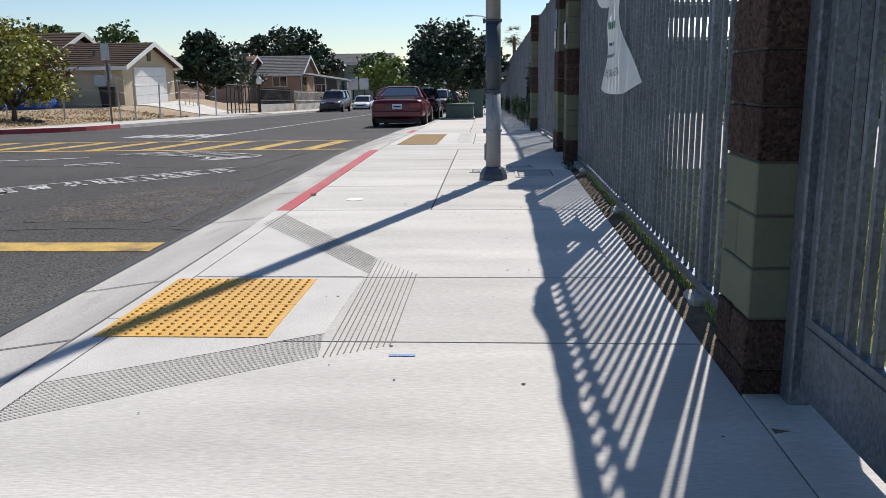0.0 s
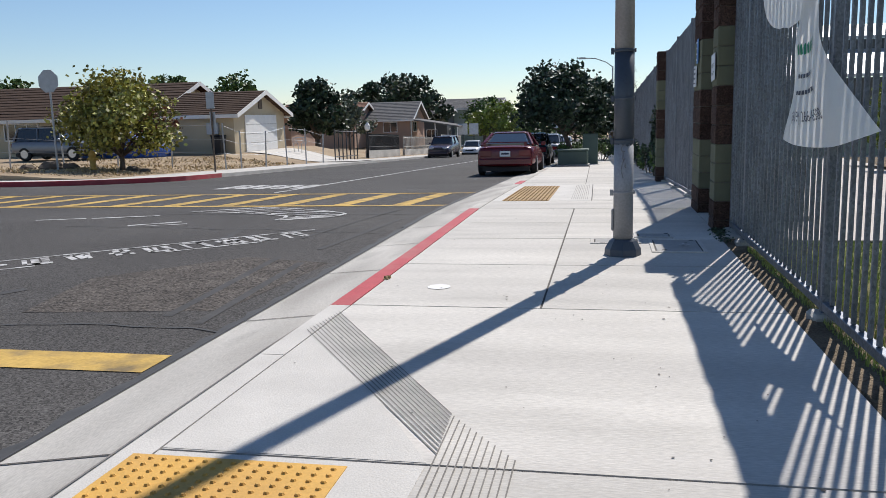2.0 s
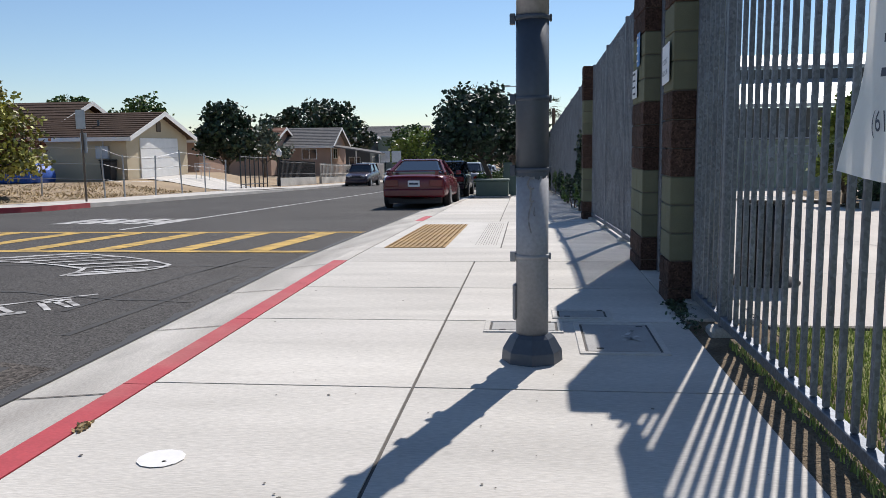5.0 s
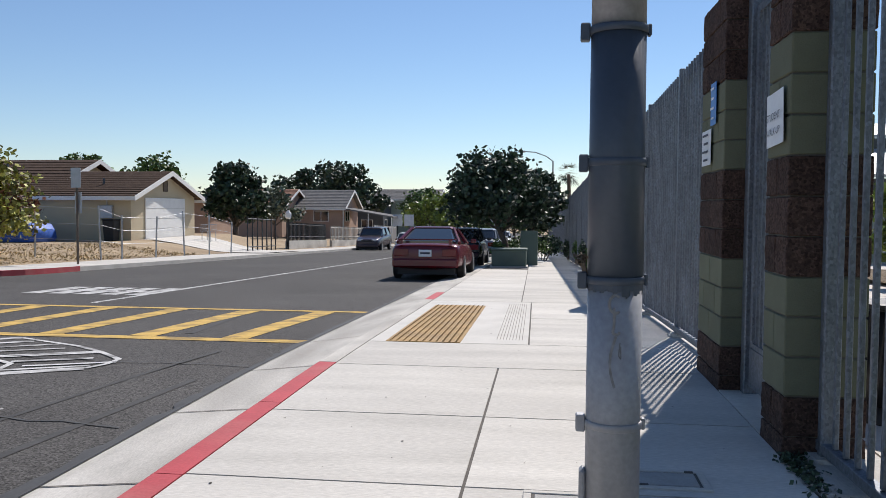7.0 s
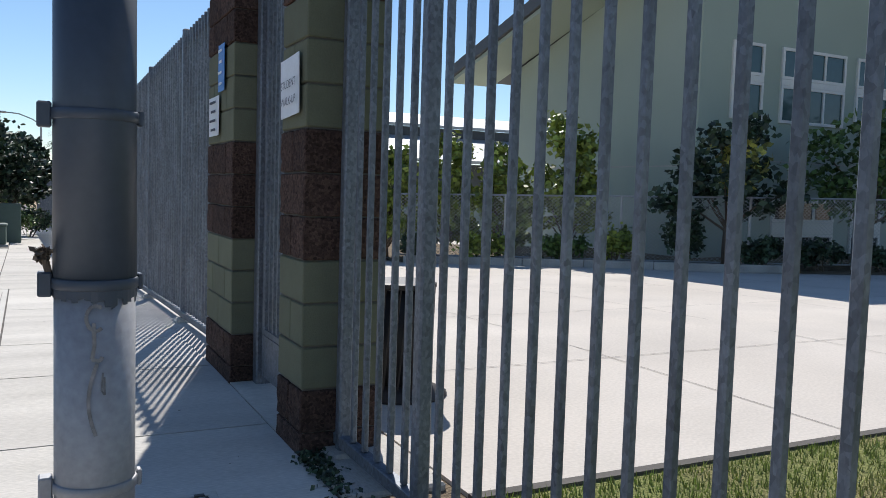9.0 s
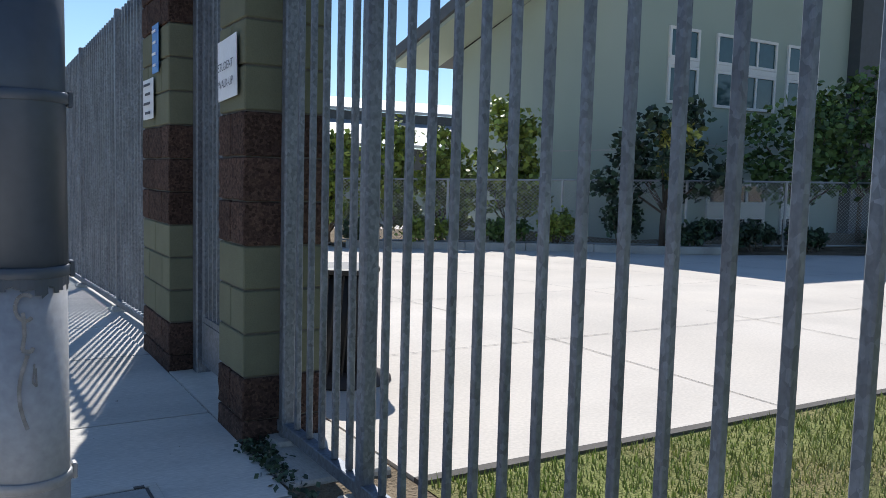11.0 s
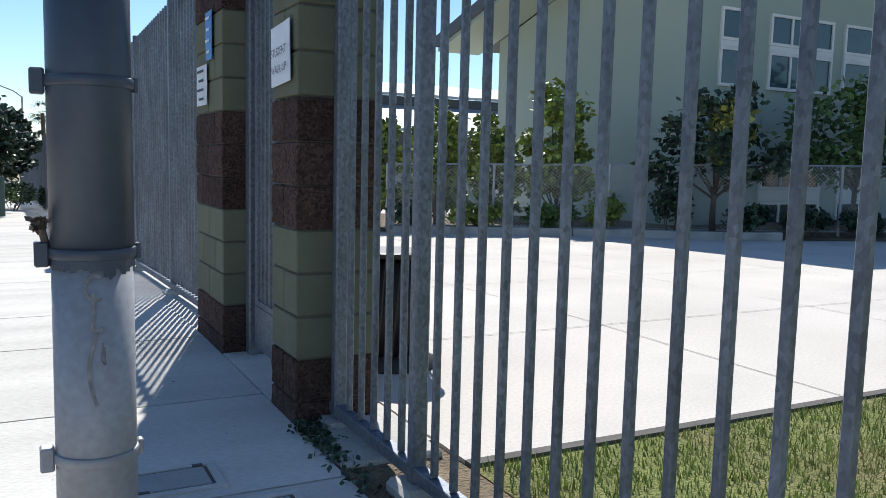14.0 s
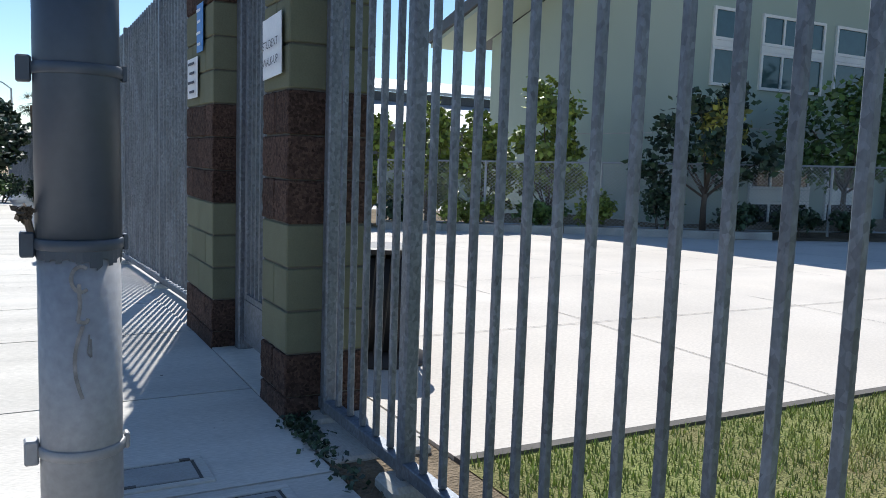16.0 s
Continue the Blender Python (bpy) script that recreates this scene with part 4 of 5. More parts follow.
    plate = part("number_plate", boxed(-0.16, 0.16, -0.03, 0.0, belt - 0.34, belt - 0.17, bevel=0.004), "paper", t)
    part("print_bar", boxed(-0.12, 0.12, -0.034, -0.031, belt - 0.28, belt - 0.23), "ink", plate)
    if spoiler:
        part("spoiler", boxed(-w + 0.16, w - 0.16, -0.02, 0.14, belt + 0.07, belt + 0.1, bevel=0.012), paint, t)
        for x in (-w + 0.3, w - 0.3):
            part("spoiler_foot", boxed(x - 0.04, x + 0.04, 0.0, 0.12, belt - 0.04, belt + 0.07), paint, t)
    if rack:
        for x in (-rw + 0.1, rw - 0.1):
            part("roof_rail", tubed([(x, b + 0.2, top + 0.04), (x, c, top + 0.04)], 0.018, 6), "black", t)
    return t


SL = math.degrees(math.atan(-0.034))


def parked(v, tilt=True):
    v.rotation_euler = (radians(SL), 0, v.rotation_euler.z + radians(0.7)) if tilt else v.rotation_euler
    return v


parked(vehicle("red_coupe", "dark red coupe with a rear spoiler parked at the kerb", "carred", on_street(-2.80, 26.8, -0.11), length=4.65, width=1.84, belt=0.93, top=1.36, cabin=(0.13, 0.33, 0.52, 0.68), spoiler=True, tuck=0.36))
parked(vehicle("black_sedan", "black sedan parked at the kerb beyond the coupe", "carblack", on_street(-2.85, 35.5, -0.11), length=4.7, width=1.82, belt=0.95, top=1.42))
t = vehicle("parked_suv", "dark plum pickup-style truck parked facing the walker", "cardark", on_street(-11.9, 68.5, -0.11), 180, 4.9, 1.9, 1.19, 1.75, (0.08, 0.14, 0.6, 0.72), low=0.3, wheel=0.38)
t = vehicle("white_car", "white car parked at the opposite kerb far off", "carwhite", on_street(-11.9, 84, -0.11), 180, 4.4, 1.76, 0.92, 1.42)
for i, (x, y, paint) in enumerate(((-2.9, 49, "cargrey"), (-2.9, 56.5, "carwhite"), (-2.9, 64, "carblack"), (-2.9, 73, "carwhite"), (-5.5, 92, "carred"), (-11.9, 97, "cargrey"))):
    vehicle("parked_car", ("silver-grey", "white", "black", "white", "red", "grey")[i] + " car parked far down the street", paint, on_street(x, y, -0.11), 0, 4.4, 1.78, 0.92, 1.43)


# ---- far side of the street ----
def lot_height(x, y):
    """Lots rise from the pavement level to the houses' yards."""
    goal = max(0.2, -P(y) - 0.48) if y < 58 else 0.5
    k = max(0.0, min(1.0, (-15.2 - x) / 4.5))
    return goal * k * k * (3 - 2 * k)


def corner(x):
    """Near edge of the far block: the kerb curves round the corner."""
    d = max(0.0, 13.0 + 4.0 + x) if x > -17 else 0.0
    return 22.9 + (4.0 - math.sqrt(max(0.0, 16.0 - min(4.0, d) ** 2)))


def block_sheet(xs, inset, z, ymax, hfn=None, skirt=0.2):
    bm = bmesh.new()
    rows = []
    for i in range(46):
        k = i / 45
        rows.append([bm.verts.new((x, corner(x) + inset + (ymax - corner(x) - inset) * k ** 1.7, z)) for x in xs])
    for a, b in zip(rows, rows[1:]):
        for i in range(len(xs) - 1):
            bm.faces.new((a[i], a[i + 1], b[i + 1], b[i]))
    if hfn:
        for v in bm.verts:
            v.co.z += hfn(v.co.x, v.co.y)
    r = bmesh.ops.extrude_edge_only(bm, edges=[e for e in bm.edges if e.is_boundary])
    for v in r["geom"]:
        if isinstance(v, bmesh.types.BMVert):
            v.co.z -= skirt
    bmesh.ops.recalc_face_normals(bm, faces=bm.faces[:])
    return warp(bm)


cx = [-90, -60, -40, -30, -24, -20, -17] + [-17 + 4 * math.sin(radians(k)) for k in (12, 25, 40, 55, 70, 82, 90)]
structure("pavement_far", block_sheet(cx, 0, 0.02, 130), "concrete", "concrete pavement across the street")
lx = [-90, -60, -45, -38, -32, -27, -23, -21, -19.5, -18, -17, -16, -15.2]
structure("lot", block_sheet(lx, 1.6, 0.03, 125, lot_height), "dry", "dry dirt lot with straw weeds across the street")
rk = bmesh.new()
pts = [(-21 + 0.8 * i, 22.88) for i in range(6)] + [(-17 + 4 * math.sin(radians(k)), 22.88 + 4 - 4 * math.cos(radians(k))) for k in range(10, 91, 10)] + [(-13, 27.6), (-13, 28.6)]
for (x0, y0), (x1, y1) in zip(pts, pts[1:]):
    box_pts = [(x0, y0 - 0.02, -0.12), (x1, y1 - 0.02, -0.12), (x1, y1 - 0.02, 0.035), (x0, y0 - 0.02, 0.035), (x1 - 0.05, y1 + 0.15, 0.035), (x0 - 0.05, y0 + 0.15, 0.035)]
    q = [rk.verts.new(p) for p in box_pts]
    rk.faces.new(q[:4])
    rk.faces.new((q[3], q[2], q[4], q[5]))
for v in rk.verts:
    v.co.x += 0.03 if v.co.y > 24 else 0.0
structure("kerb_red", warp(rk), "red_paint", "red painted kerb round the far corner", "kerb")


def lot_point(x, y):
    return Vector((bend(x, y), y, P(y) + 0.03 + lot_height(x, y)))


def place(x, y):
    """A spot on the far lots given in true plan metres."""
    return Vector((x, y, P(y) + 0.03 + lot_height(x + 0.013 * max(0, y - 14), y)))


rng = random.Random(31)
bm = bmesh.new()
for _ in range(3800):
    x, y = -15.4 - abs(rng.gauss(0, 5)), rng.uniform(25.5, 42)
    p = place(x, y)
    if x < -15.6:
        for k in range(2):
            a = rng.uniform(0, 6.28)
            h = rng.uniform(0.02, 0.11) * (1.2 if noise.noise((x * 0.4, y * 0.4, 0)) > 0 else 0.5)
            bm.faces.new([bm.verts.new(p + Vector(q)) for q in ((-0.025 * math.cos(a), -0.025 * math.sin(a), 0), (0.025 * math.cos(a), 0.025 * math.sin(a), 0), (rng.gauss(0, 0.08), rng.gauss(0, 0.08), h))])
tagged(part("dry_weeds", bm, "drygrass"), "straw-coloured dry weeds on the dirt lot", "weeds", kind="stuff")


def gable_roof(parent, x0, x1, y0, y1, z0, z1, over, material, axis="x", trim=True):
    """Two pitched slopes with thickness, white barge boards and eave boards."""
    th = 0.14
    if axis == "x":
        ym = (y0 + y1) / 2
        for s, ya in ((-1, y0 - over), (1, y1 + over)):
            drop = (z1 - z0) * over / (ym - y0)
            n = 12
            for i in range(n):
                bm = bmesh.new()
                a, b = i / n, (i + 1) / n
                pa, pb = ym + (ya - ym) * a, ym + (ya - ym) * b
                za, zb = z1 + (z0 - drop - z1) * a, z1 + (z0 - drop - z1) * b
                v = [bm.verts.new(p) for p in ((x0 - over, pa, za + 0.0), (x1 + over, pa, za), (x1 + over, pb, zb + 0.035), (x0 - over, pb, zb + 0.035))]
                u = [bm.verts.new(q.co - Vector((0, 0, th))) for q in v]
                bm.faces.new(v), bm.faces.new(u[::-1])
                for k in range(4):
                    bm.faces.new((v[k], v[(k + 1) % 4], u[(k + 1) % 4], u[k]))
                bmesh.ops.recalc_face_normals(bm, faces=bm.faces[:])
                part("shingle_course", bm, material, parent)
            if trim:
                part("eave_board", boxed(x0 - over, x1 + over, min(ya, ya + s * 0.03), max(ya, ya + s * 0.03), z0 - drop - 0.2, z0 - drop - 0.0), "white", parent)
                for xe in (x1 + over, x0 - over - 0.03):
                    bm = bmesh.new()
                    q = [bm.verts.new(p) for p in ((xe, ym, z1 + 0.02), (xe, ya, z0 - drop + 0.02), (xe, ya, z0 - drop - 0.22), (xe, ym, z1 - 0.24))]
                    f = bm.faces.new(q)
                    e = bmesh.ops.extrude_face_region(bm, geom=[f])
                    for v in e["geom"]:
                        if isinstance(v, bmesh.types.BMVert):
                            v.co.x += 0.03
                    bmesh.ops.recalc_face_normals(bm, faces=bm.faces[:])
                    part("barge_board", bm, "white", parent)


def gable_end(parent, x, y0, y1, z0, z1, material, thick=0.15):
    bm = bmesh.new()
    f = bm.faces.new([bm.verts.new(p) for p in ((x, y0, z0), (x, y1, z0), (x, (y0 + y1) / 2, z1))])
    e = bmesh.ops.extrude_face_region(bm, geom=[f])
    for v in e["geom"]:
        if isinstance(v, bmesh.types.BMVert):
            v.co.x -= thick
    bmesh.ops.recalc_face_normals(bm, faces=bm.faces[:])
    return part("gable_wall", bm, material, parent)


def window(parent, x0, x1, y0, y1, z0, z1, axis, glass="darkglass", mullions=1, frame_m="white", rail=None):
    """A framed window set in a wall face; axis 'y' looks along -y, 'x' looks along +x."""
    w = thing_part("window", parent)
    f = 0.07
    def bx(a, b, c, d, dep0, dep1, m, nm):
        if axis == "y":
            part(nm, boxed(a, b, y0 - dep1, y0 - dep0, c, d), m, w)
        else:
            part(nm, boxed(x0 + dep0, x0 + dep1, a, b, c, d), m, w)
    a, b = (x0, x1) if axis == "y" else (y0, y1)
    bx(a, b, z0, z0 + f, 0.0, 0.06, frame_m, "sill")
    bx(a, b, z1 - f, z1, 0.0, 0.06, frame_m, "head")
    bx(a, a + f, z0 + f, z1 - f, 0.0, 0.06, frame_m, "jamb")
    bx(b - f, b, z0 + f, z1 - f, 0.0, 0.06, frame_m, "jamb")
    bx(a + f, b - f, z0 + f, z1 - f, 0.0, 0.02, glass, "pane")
    for i in range(1, mullions + 1):
        c = a + (b - a) * i / (mullions + 1)
        bx(c - 0.03, c + 0.03, z0 + f, z1 - f, 0.021, 0.055, frame_m, "mullion")
    if rail:
        bx(a + f, b - f, rail - 0.09, rail + 0.09, 0.02, 0.058, frame_m, "transom")
    return w


def thing_part(name, parent):
    e = new(name)
    e.parent = parent
    e.empty_display_size = 0.1
    return e


# beige house with a garage
HZ = -0.45
h = thing("house", "single-storey beige stucco house with brown shingle roof and white garage door", "house", "houses", at=(0.8, 0, 0))
part("garage_wall", boxed(-26.5, -21.3, 45.2, 52.6, HZ - 0.5, HZ + 2.35), "stucco", h)
part("main_wall", boxed(-42, -26.5, 45.6, 56, HZ - 0.5, HZ + 2.4), "stucco", h)
gable_end(h, -21.31, 45.2, 52.6, HZ + 2.35, HZ + 3.5, "stucco")
gable_roof(h, -30, -21.3, 45.2, 52.6, HZ + 2.35, HZ + 3.6, 0.45, "roof")
gable_roof(h, -42, -26.6, 45.6, 56, HZ + 2.4, HZ + 4.35, 0.5, "roof")
gable_end(h, -26.62, 46.4, 55.2, HZ + 2.6, HZ + 4.1, "stucco")
door = part("garage_door", boxed(-21.3, -21.24, 46.6, 51.2, HZ, HZ + 2.15, bevel=0.01), "white", h, "white panelled garage door")
for z in (0.53, 1.06, 1.6):
    part("door_seam", boxed(-21.24, -21.232, 46.65, 51.15, HZ + z, HZ + z + 0.02), "kerb", door)
part("wall_ornament", boxed(-21.3, -21.25, 48.65, 49.15, HZ + 2.5, HZ + 3.1, bevel=0.05), "bark", h)
window(h, -36.4, -34.0, 45.6, 45.6, HZ + 0.95, HZ + 2.0, "y", mullions=2)
window(h, -32.6, -30.8, 45.6, 45.6, HZ + 0.95, HZ + 2.0, "y", mullions=1)
part("front_door", boxed(-28.9, -27.6, 45.52, 45.6, HZ, HZ + 2.05), "fascia", h, "dark front door")
for x, y, z, hh in ((-29.5, 47.5, HZ + 3.1, 0.9), (-31.5, 46.6, HZ + 2.75, 0.35), (-23.5, 46.6, HZ + 2.8, 0.35)):
    part("vent_pipe", tubed([(x, y, z - 0.2), (x, y, z + hh)], 0.06, 8), "fascia", h)
part("meter_box", boxed(-22.9, -22.2, 45.02, 45.2, HZ + 1.1, HZ + 1.75, bevel=0.02), "signback", h)
part("conduit", tubed([(-22.5, 45.1, HZ + 1.7), (-22.5, 45.1, HZ + 2.3)], 0.03, 6), "signback", h)
bm = sheet(steps(-20.4, -13.8, 0.7), steps(46, 52, 3), 0.0)
for v in bm.verts:
    v.co.z = place(v.co.x, v.co.y).z + 0.03
structure("driveway", bm, "concrete", "pale concrete driveway")

c = thing("wheelie_bin", "dark plastic wheeled bin by the garage corner", "bin", at=(-21.2, 44.6, HZ))
bm = boxed(-0.3, 0.3, -0.35, 0.35, 0, 1.0, bevel=0.03)
for v in bm.verts:
    k = 0.8 + 0.2 * v.co.z
    v.co.x, v.co.y = v.co.x * k, v.co.y * k
part("body", bm, "black", c)
part("lid", boxed(-0.32, 0.32, -0.38, 0.36, 1.0, 1.07, bevel=0.02), "black", c)

suv = vehicle("grey_suv", "silver-grey sport utility car parked in the dirt yard", "cargrey", (-30.4, 40.4, HZ + 0.02), -90, 4.5, 1.85, 1.05, 1.72, (0.04, 0.1, 0.58, 0.74), low=0.28, wheel=0.36, rack=True)
cov = thing("covered_car", "car hidden under a draped blue tarpaulin in the yard", "car", at=(-28.0, 42.6, HZ), turn=-90)
secs = [(0, 0.7, 0.02, 0.75), (0.25, 0.92, 0.02, 0.98), (1.0, 0.95, 0.02, 1.02), (1.7, 0.93, 0.02, 1.38), (2.8, 0.93, 0.02, 1.4), (3.5, 0.95, 0.02, 0.98), (4.4, 0.92, 0.02, 0.85), (4.7, 0.7, 0.02, 0.6)]
bm = loft(secs, ring)
bmesh.ops.subdivide_edges(bm, edges=bm.edges[:], cuts=3, use_grid_fill=True)
for v in bm.verts:
    v.co += 0.05 * noise.noise_vector(v.co * 2.6)
part("tarpaulin", bm, "bluecover", cov, smooth=True)

# yard fence posts and wire
yf = thing("wire_fence", "leaning steel posts with thin chain-link wire round the dirt lot", "fence")
posts = [(-26.5 + 2.2 * i, 31.5 + 0.45 * i) for i in range(6)] + [(-15.4, 35 + 2.6 * i) for i in range(5)]
prev = None
for i, (x, y) in enumerate(posts):
    p = place(x, y)
    top = p + Vector((0.08 * math.sin(i * 2.1), 0, 1.75 + 0.2 * math.sin(i * 1.7)))
    part("post", tubed([p - Vector((0, 0, 0.1)), top], 0.035, 6), "signback", yf)
    if prev:
        for k in (0.35, 0.65, 0.95):
            part("wire", tubed([prev[0].lerp(prev[1], k), p.lerp(top, k)], 0.006, 4), "signback", yf)
    prev = (p, top)


def sign_post(x, y, hgt, label, shape):
    p = place(x, y)
    t = thing("street_sign", label, "sign", at=p)
    part("post", tubed([(0, 0, -0.2), (0, 0, hgt)], 0.035, 8), "bark" if shape == "plates" else "signback", t)
    if shape == "octagon":
        bm = bmesh.new()
        f = bm.faces.new([bm.verts.new((0.42 * math.cos(radians(22.5 + 45 * k)), -0.05, hgt - 0.4 + 0.42 * math.sin(radians(22.5 + 45 * k)))) for k in range(8)])
        e = bmesh.ops.extrude_face_region(bm, geom=[f])
        for v in e["geom"]:
            if isinstance(v, bmesh.types.BMVert):
                v.co.y -= 0.006
        bmesh.ops.recalc_face_normals(bm, faces=bm.faces[:])
        part("plate", bm, "signback", t)
    else:
        part("plate", boxed(-0.16, 0.16, -0.05, -0.04, hgt - 0.62, hgt - 0.02), "signback", t)
        part("plate", boxed(-0.1, 0.12, 0.05, 0.06, hgt - 1.4, hgt - 0.75), "signback", t)
    return t


sign_post(-19.3, 28.2, 3.55, "grey back of an octagonal stop sign on a post", "octagon")
sign_post(-14.2, 30.2, 2.95, "dark sign post with two narrow plates seen from behind", "plates")
hy = thing("fire_hydrant", "dull yellow fire hydrant under the corner tree", "hydrant", at=place(-18.7, 29.4))
part("barrel", lathe([(0.16, 0), (0.16, 0.06), (0.11, 0.08), (0.11, 0.5), (0.14, 0.52), (0.14, 0.56), (0.1, 0.66), (0.03, 0.74)], 12), "hydrant", hy, smooth=True)
for x in (-1, 1):
    bm = tubed([(0.08 * x, 0, 0.4), (0.19 * x, 0, 0.4)], 0.055, 8)
    part("outlet", bm, "hydrant", hy)

tree("corner_tree", "multi-stemmed tree with olive, yellow and rust leaves", place(-18.0, 30.2), 4.0, 3.5, 0.09, "leaf_autumn", 0.17, 6000, 7, 26, 0.16, extra="leaf_red")
rng = random.Random(77)
for x, y, s in ((-20.6, 29.6, 0.4), (-20.0, 29.8, 0.3), (-17.6, 30.2, 0.22), (-16.9, 29.9, 0.16), (-21.5, 29.4, 0.25)):
    bm = bmesh.new()
    bmesh.ops.create_icosphere(bm, subdivisions=2, radius=s)
    for v in bm.verts:
        v.co = Vector((v.co.x * 1.3, v.co.y, v.co.z * 0.6)) + 0.3 * s * noise.noise_vector(v.co * 3 / s)
    t = part("boulder", bm, "bark")
    t.location = place(x, y) + Vector((0, 0, s * 0.2))
    tagged(t, "rough brown boulder in the dirt by the tree", "rock", "boulders")

tree("shade_tree", "dense dark green round-topped tree between the houses", place(-21.7, 62), 6.4, 3.2, 0.2, "leaf_dark", 0.3, 5200, 12, 14, 0.18)
tree("back_tree", "mid-green tree behind the beige house", Vector((-44, 80, -0.5)), 7.6, 5, 0.2, "leaf_mid", 0.4, 1600, 13, 9, 0.3)
tree("back_tree", "mid-green tree behind the beige house", Vector((-39, 84, -0.5)), 7.4, 5, 0.2, "leaf_mid", 0.4, 1600, 14, 9, 0.3)
tree("back_tree", "bright green tree behind the roof", Vector((-48, 62, -0.5)), 6.2, 4, 0.2, "leaf_mid", 0.35, 1600, 16, 9, 0.3)
tree("yard_tree", "slim grey-green tree in a fenced yard", place(-23.6, 76), 5.0, 3.2, 0.12, "leaf_grey", 0.28, 1800, 17, 8, 0.3)
tree("back_tree", "dark tree behind the far houses", Vector((-29.5, 108, -1.8)), 9.0, 7, 0.3, "leaf_dark", 0.5, 2400, 18, 9, 0.3)
tree("back_tree", "rust and green tree behind the far houses", Vector((-23.8, 104, -1.8)), 8.8, 7, 0.3, "leaf_dark", 0.5, 2600, 19, 10, 0.3, extra="leaf_red")
tree("back_tree", "light green street tree far down the road", Vector((-15.5, 108, -2.8)), 7.0, 5, 0.2, "leaf_mid", 0.4, 2200, 20, 9, 0.25)
tree("back_tree", "light green street tree far down the road", Vector((-12.6, 100, -2.7)), 6.2, 5, 0.2, "leaf_lit", 0.4, 2000, 22, 9, 0.25)
tree("back_tree", "green street tree far down the road", Vector((-10.0, 112, -2.8)), 5.6, 6, 0.2, "leaf_mid", 0.4, 2000, 23, 9, 0.2)
tree("back_tree", "green tree at the end of the street", Vector((-4.5, 126, -3.2)), 5.6, 7, 0.2, "leaf_mid", 0.5, 1800, 24, 9, 0.2)


def small_house(label, x0, x1, y0, y1, wall_h, ridge, wall_m, roof_m, z, gable=True):
    t = thing("house", label, "house", "houses")
    part("wall", boxed(x0, x1, y0, y1, z - 0.8, z + wall_h), wall_m, t)
    gable_end(t, x1 - 0.01, y0, y1, z + wall_h, z + ridge - 0.1, wall_m)
    gable_roof(t, x0, x1, y0, y1, z + wall_h, z + ridge, 0.5, roof_m)
    window(t, x1 - 3.0, x1 - 1.4, y0, y0, z + 0.9, z + 2.0, "y")
    window(t, x0 + 1.0, x0 + 2.6, y0, y0, z + 0.9, z + 2.0, "y")
    window(t, x1, x1, y0 + 1.2, y0 + 3.0, z + 0.9, z + 2.0, "x")
    return t


small_house("low pinkish house with white windows behind the driveway", -31, -24.6, 64, 70, 2.3, 2.7, "stucco2", "roof3", -0.5)
small_house("tan house with a red-brown low roof behind iron railings", -34, -25.6, 84, 92, 2.5, 4.0, "stucco2", "roof2", -0.9)
small_house("small tan house with grey gable roof and a porch", -27.5, -20.6, 88, 95, 2.5, 4.2, "stucco2", "roof3", -1.1)
t = small_house("two-storey pale grey house far down the street", -24.5, -15.5, 122, 132, 5.0, 6.4, "school", "roof3", -2.4)
small_house("dark grey low house far down the street", -32, -22, 116, 124, 4.2, 4.8, "fascia", "roof3", -2.4)
porch = thing("porch_roof", "thin sloping porch roof on posts beside the tan house", "porch", at=(-18.6, 88, -1.2))
bm = boxed(-2.0, 3.4, -0.5, 4.5, 2.3, 2.42)
for v in bm.verts:
    v.co.z -= 0.16 * (v.co.x + 2.0)
part("canopy", bm, "roof3", porch)
for x in (-1.8, 0.8, 3.2):
    part("post", tubed([(x, -0.3, -0.3), (x, -0.3, 2.3 - 0.16 * (x + 2))], 0.06, 6), "white", porch)


def railing(label, x, y0, y1, step, hgt, m, wall=0.0):
    t = thing("yard_railing", label, "fence", "yard railings")
    for y in steps(y0, y1, step):
        p = place(x - 0.03 * (y - 14) + 0.03 * (y0 - 14), y)
        part("bar", boxed(p.x - 0.03, p.x + 0.03, p.y - 0.03, p.y + 0.03, p.z - 0.2, p.z + hgt), m, t)
    for a, b in zip(steps(y0, y1, 4), steps(y0, y1, 4)[1:]):
        p, q = place(x - 0.03 * (a - y0), a), place(x - 0.03 * (b - y0), b)
        for z in (hgt - 0.12, 0.25 + wall):
            part("rail", tubed([p + Vector((0, 0, z)), q + Vector((0, 0, z))], 0.03, 4), m, t)
        if wall:
            bm = boxed(-0.1, 0.1, 0, (q - p).length, -0.4, wall)
            bmesh.ops.transform(bm, matrix=Matrix.Translation(p) @ (q - p).to_track_quat("Y", "Z").to_matrix().to_4x4(), verts=bm.verts)
            part("low_wall", bm, "kerb", t)


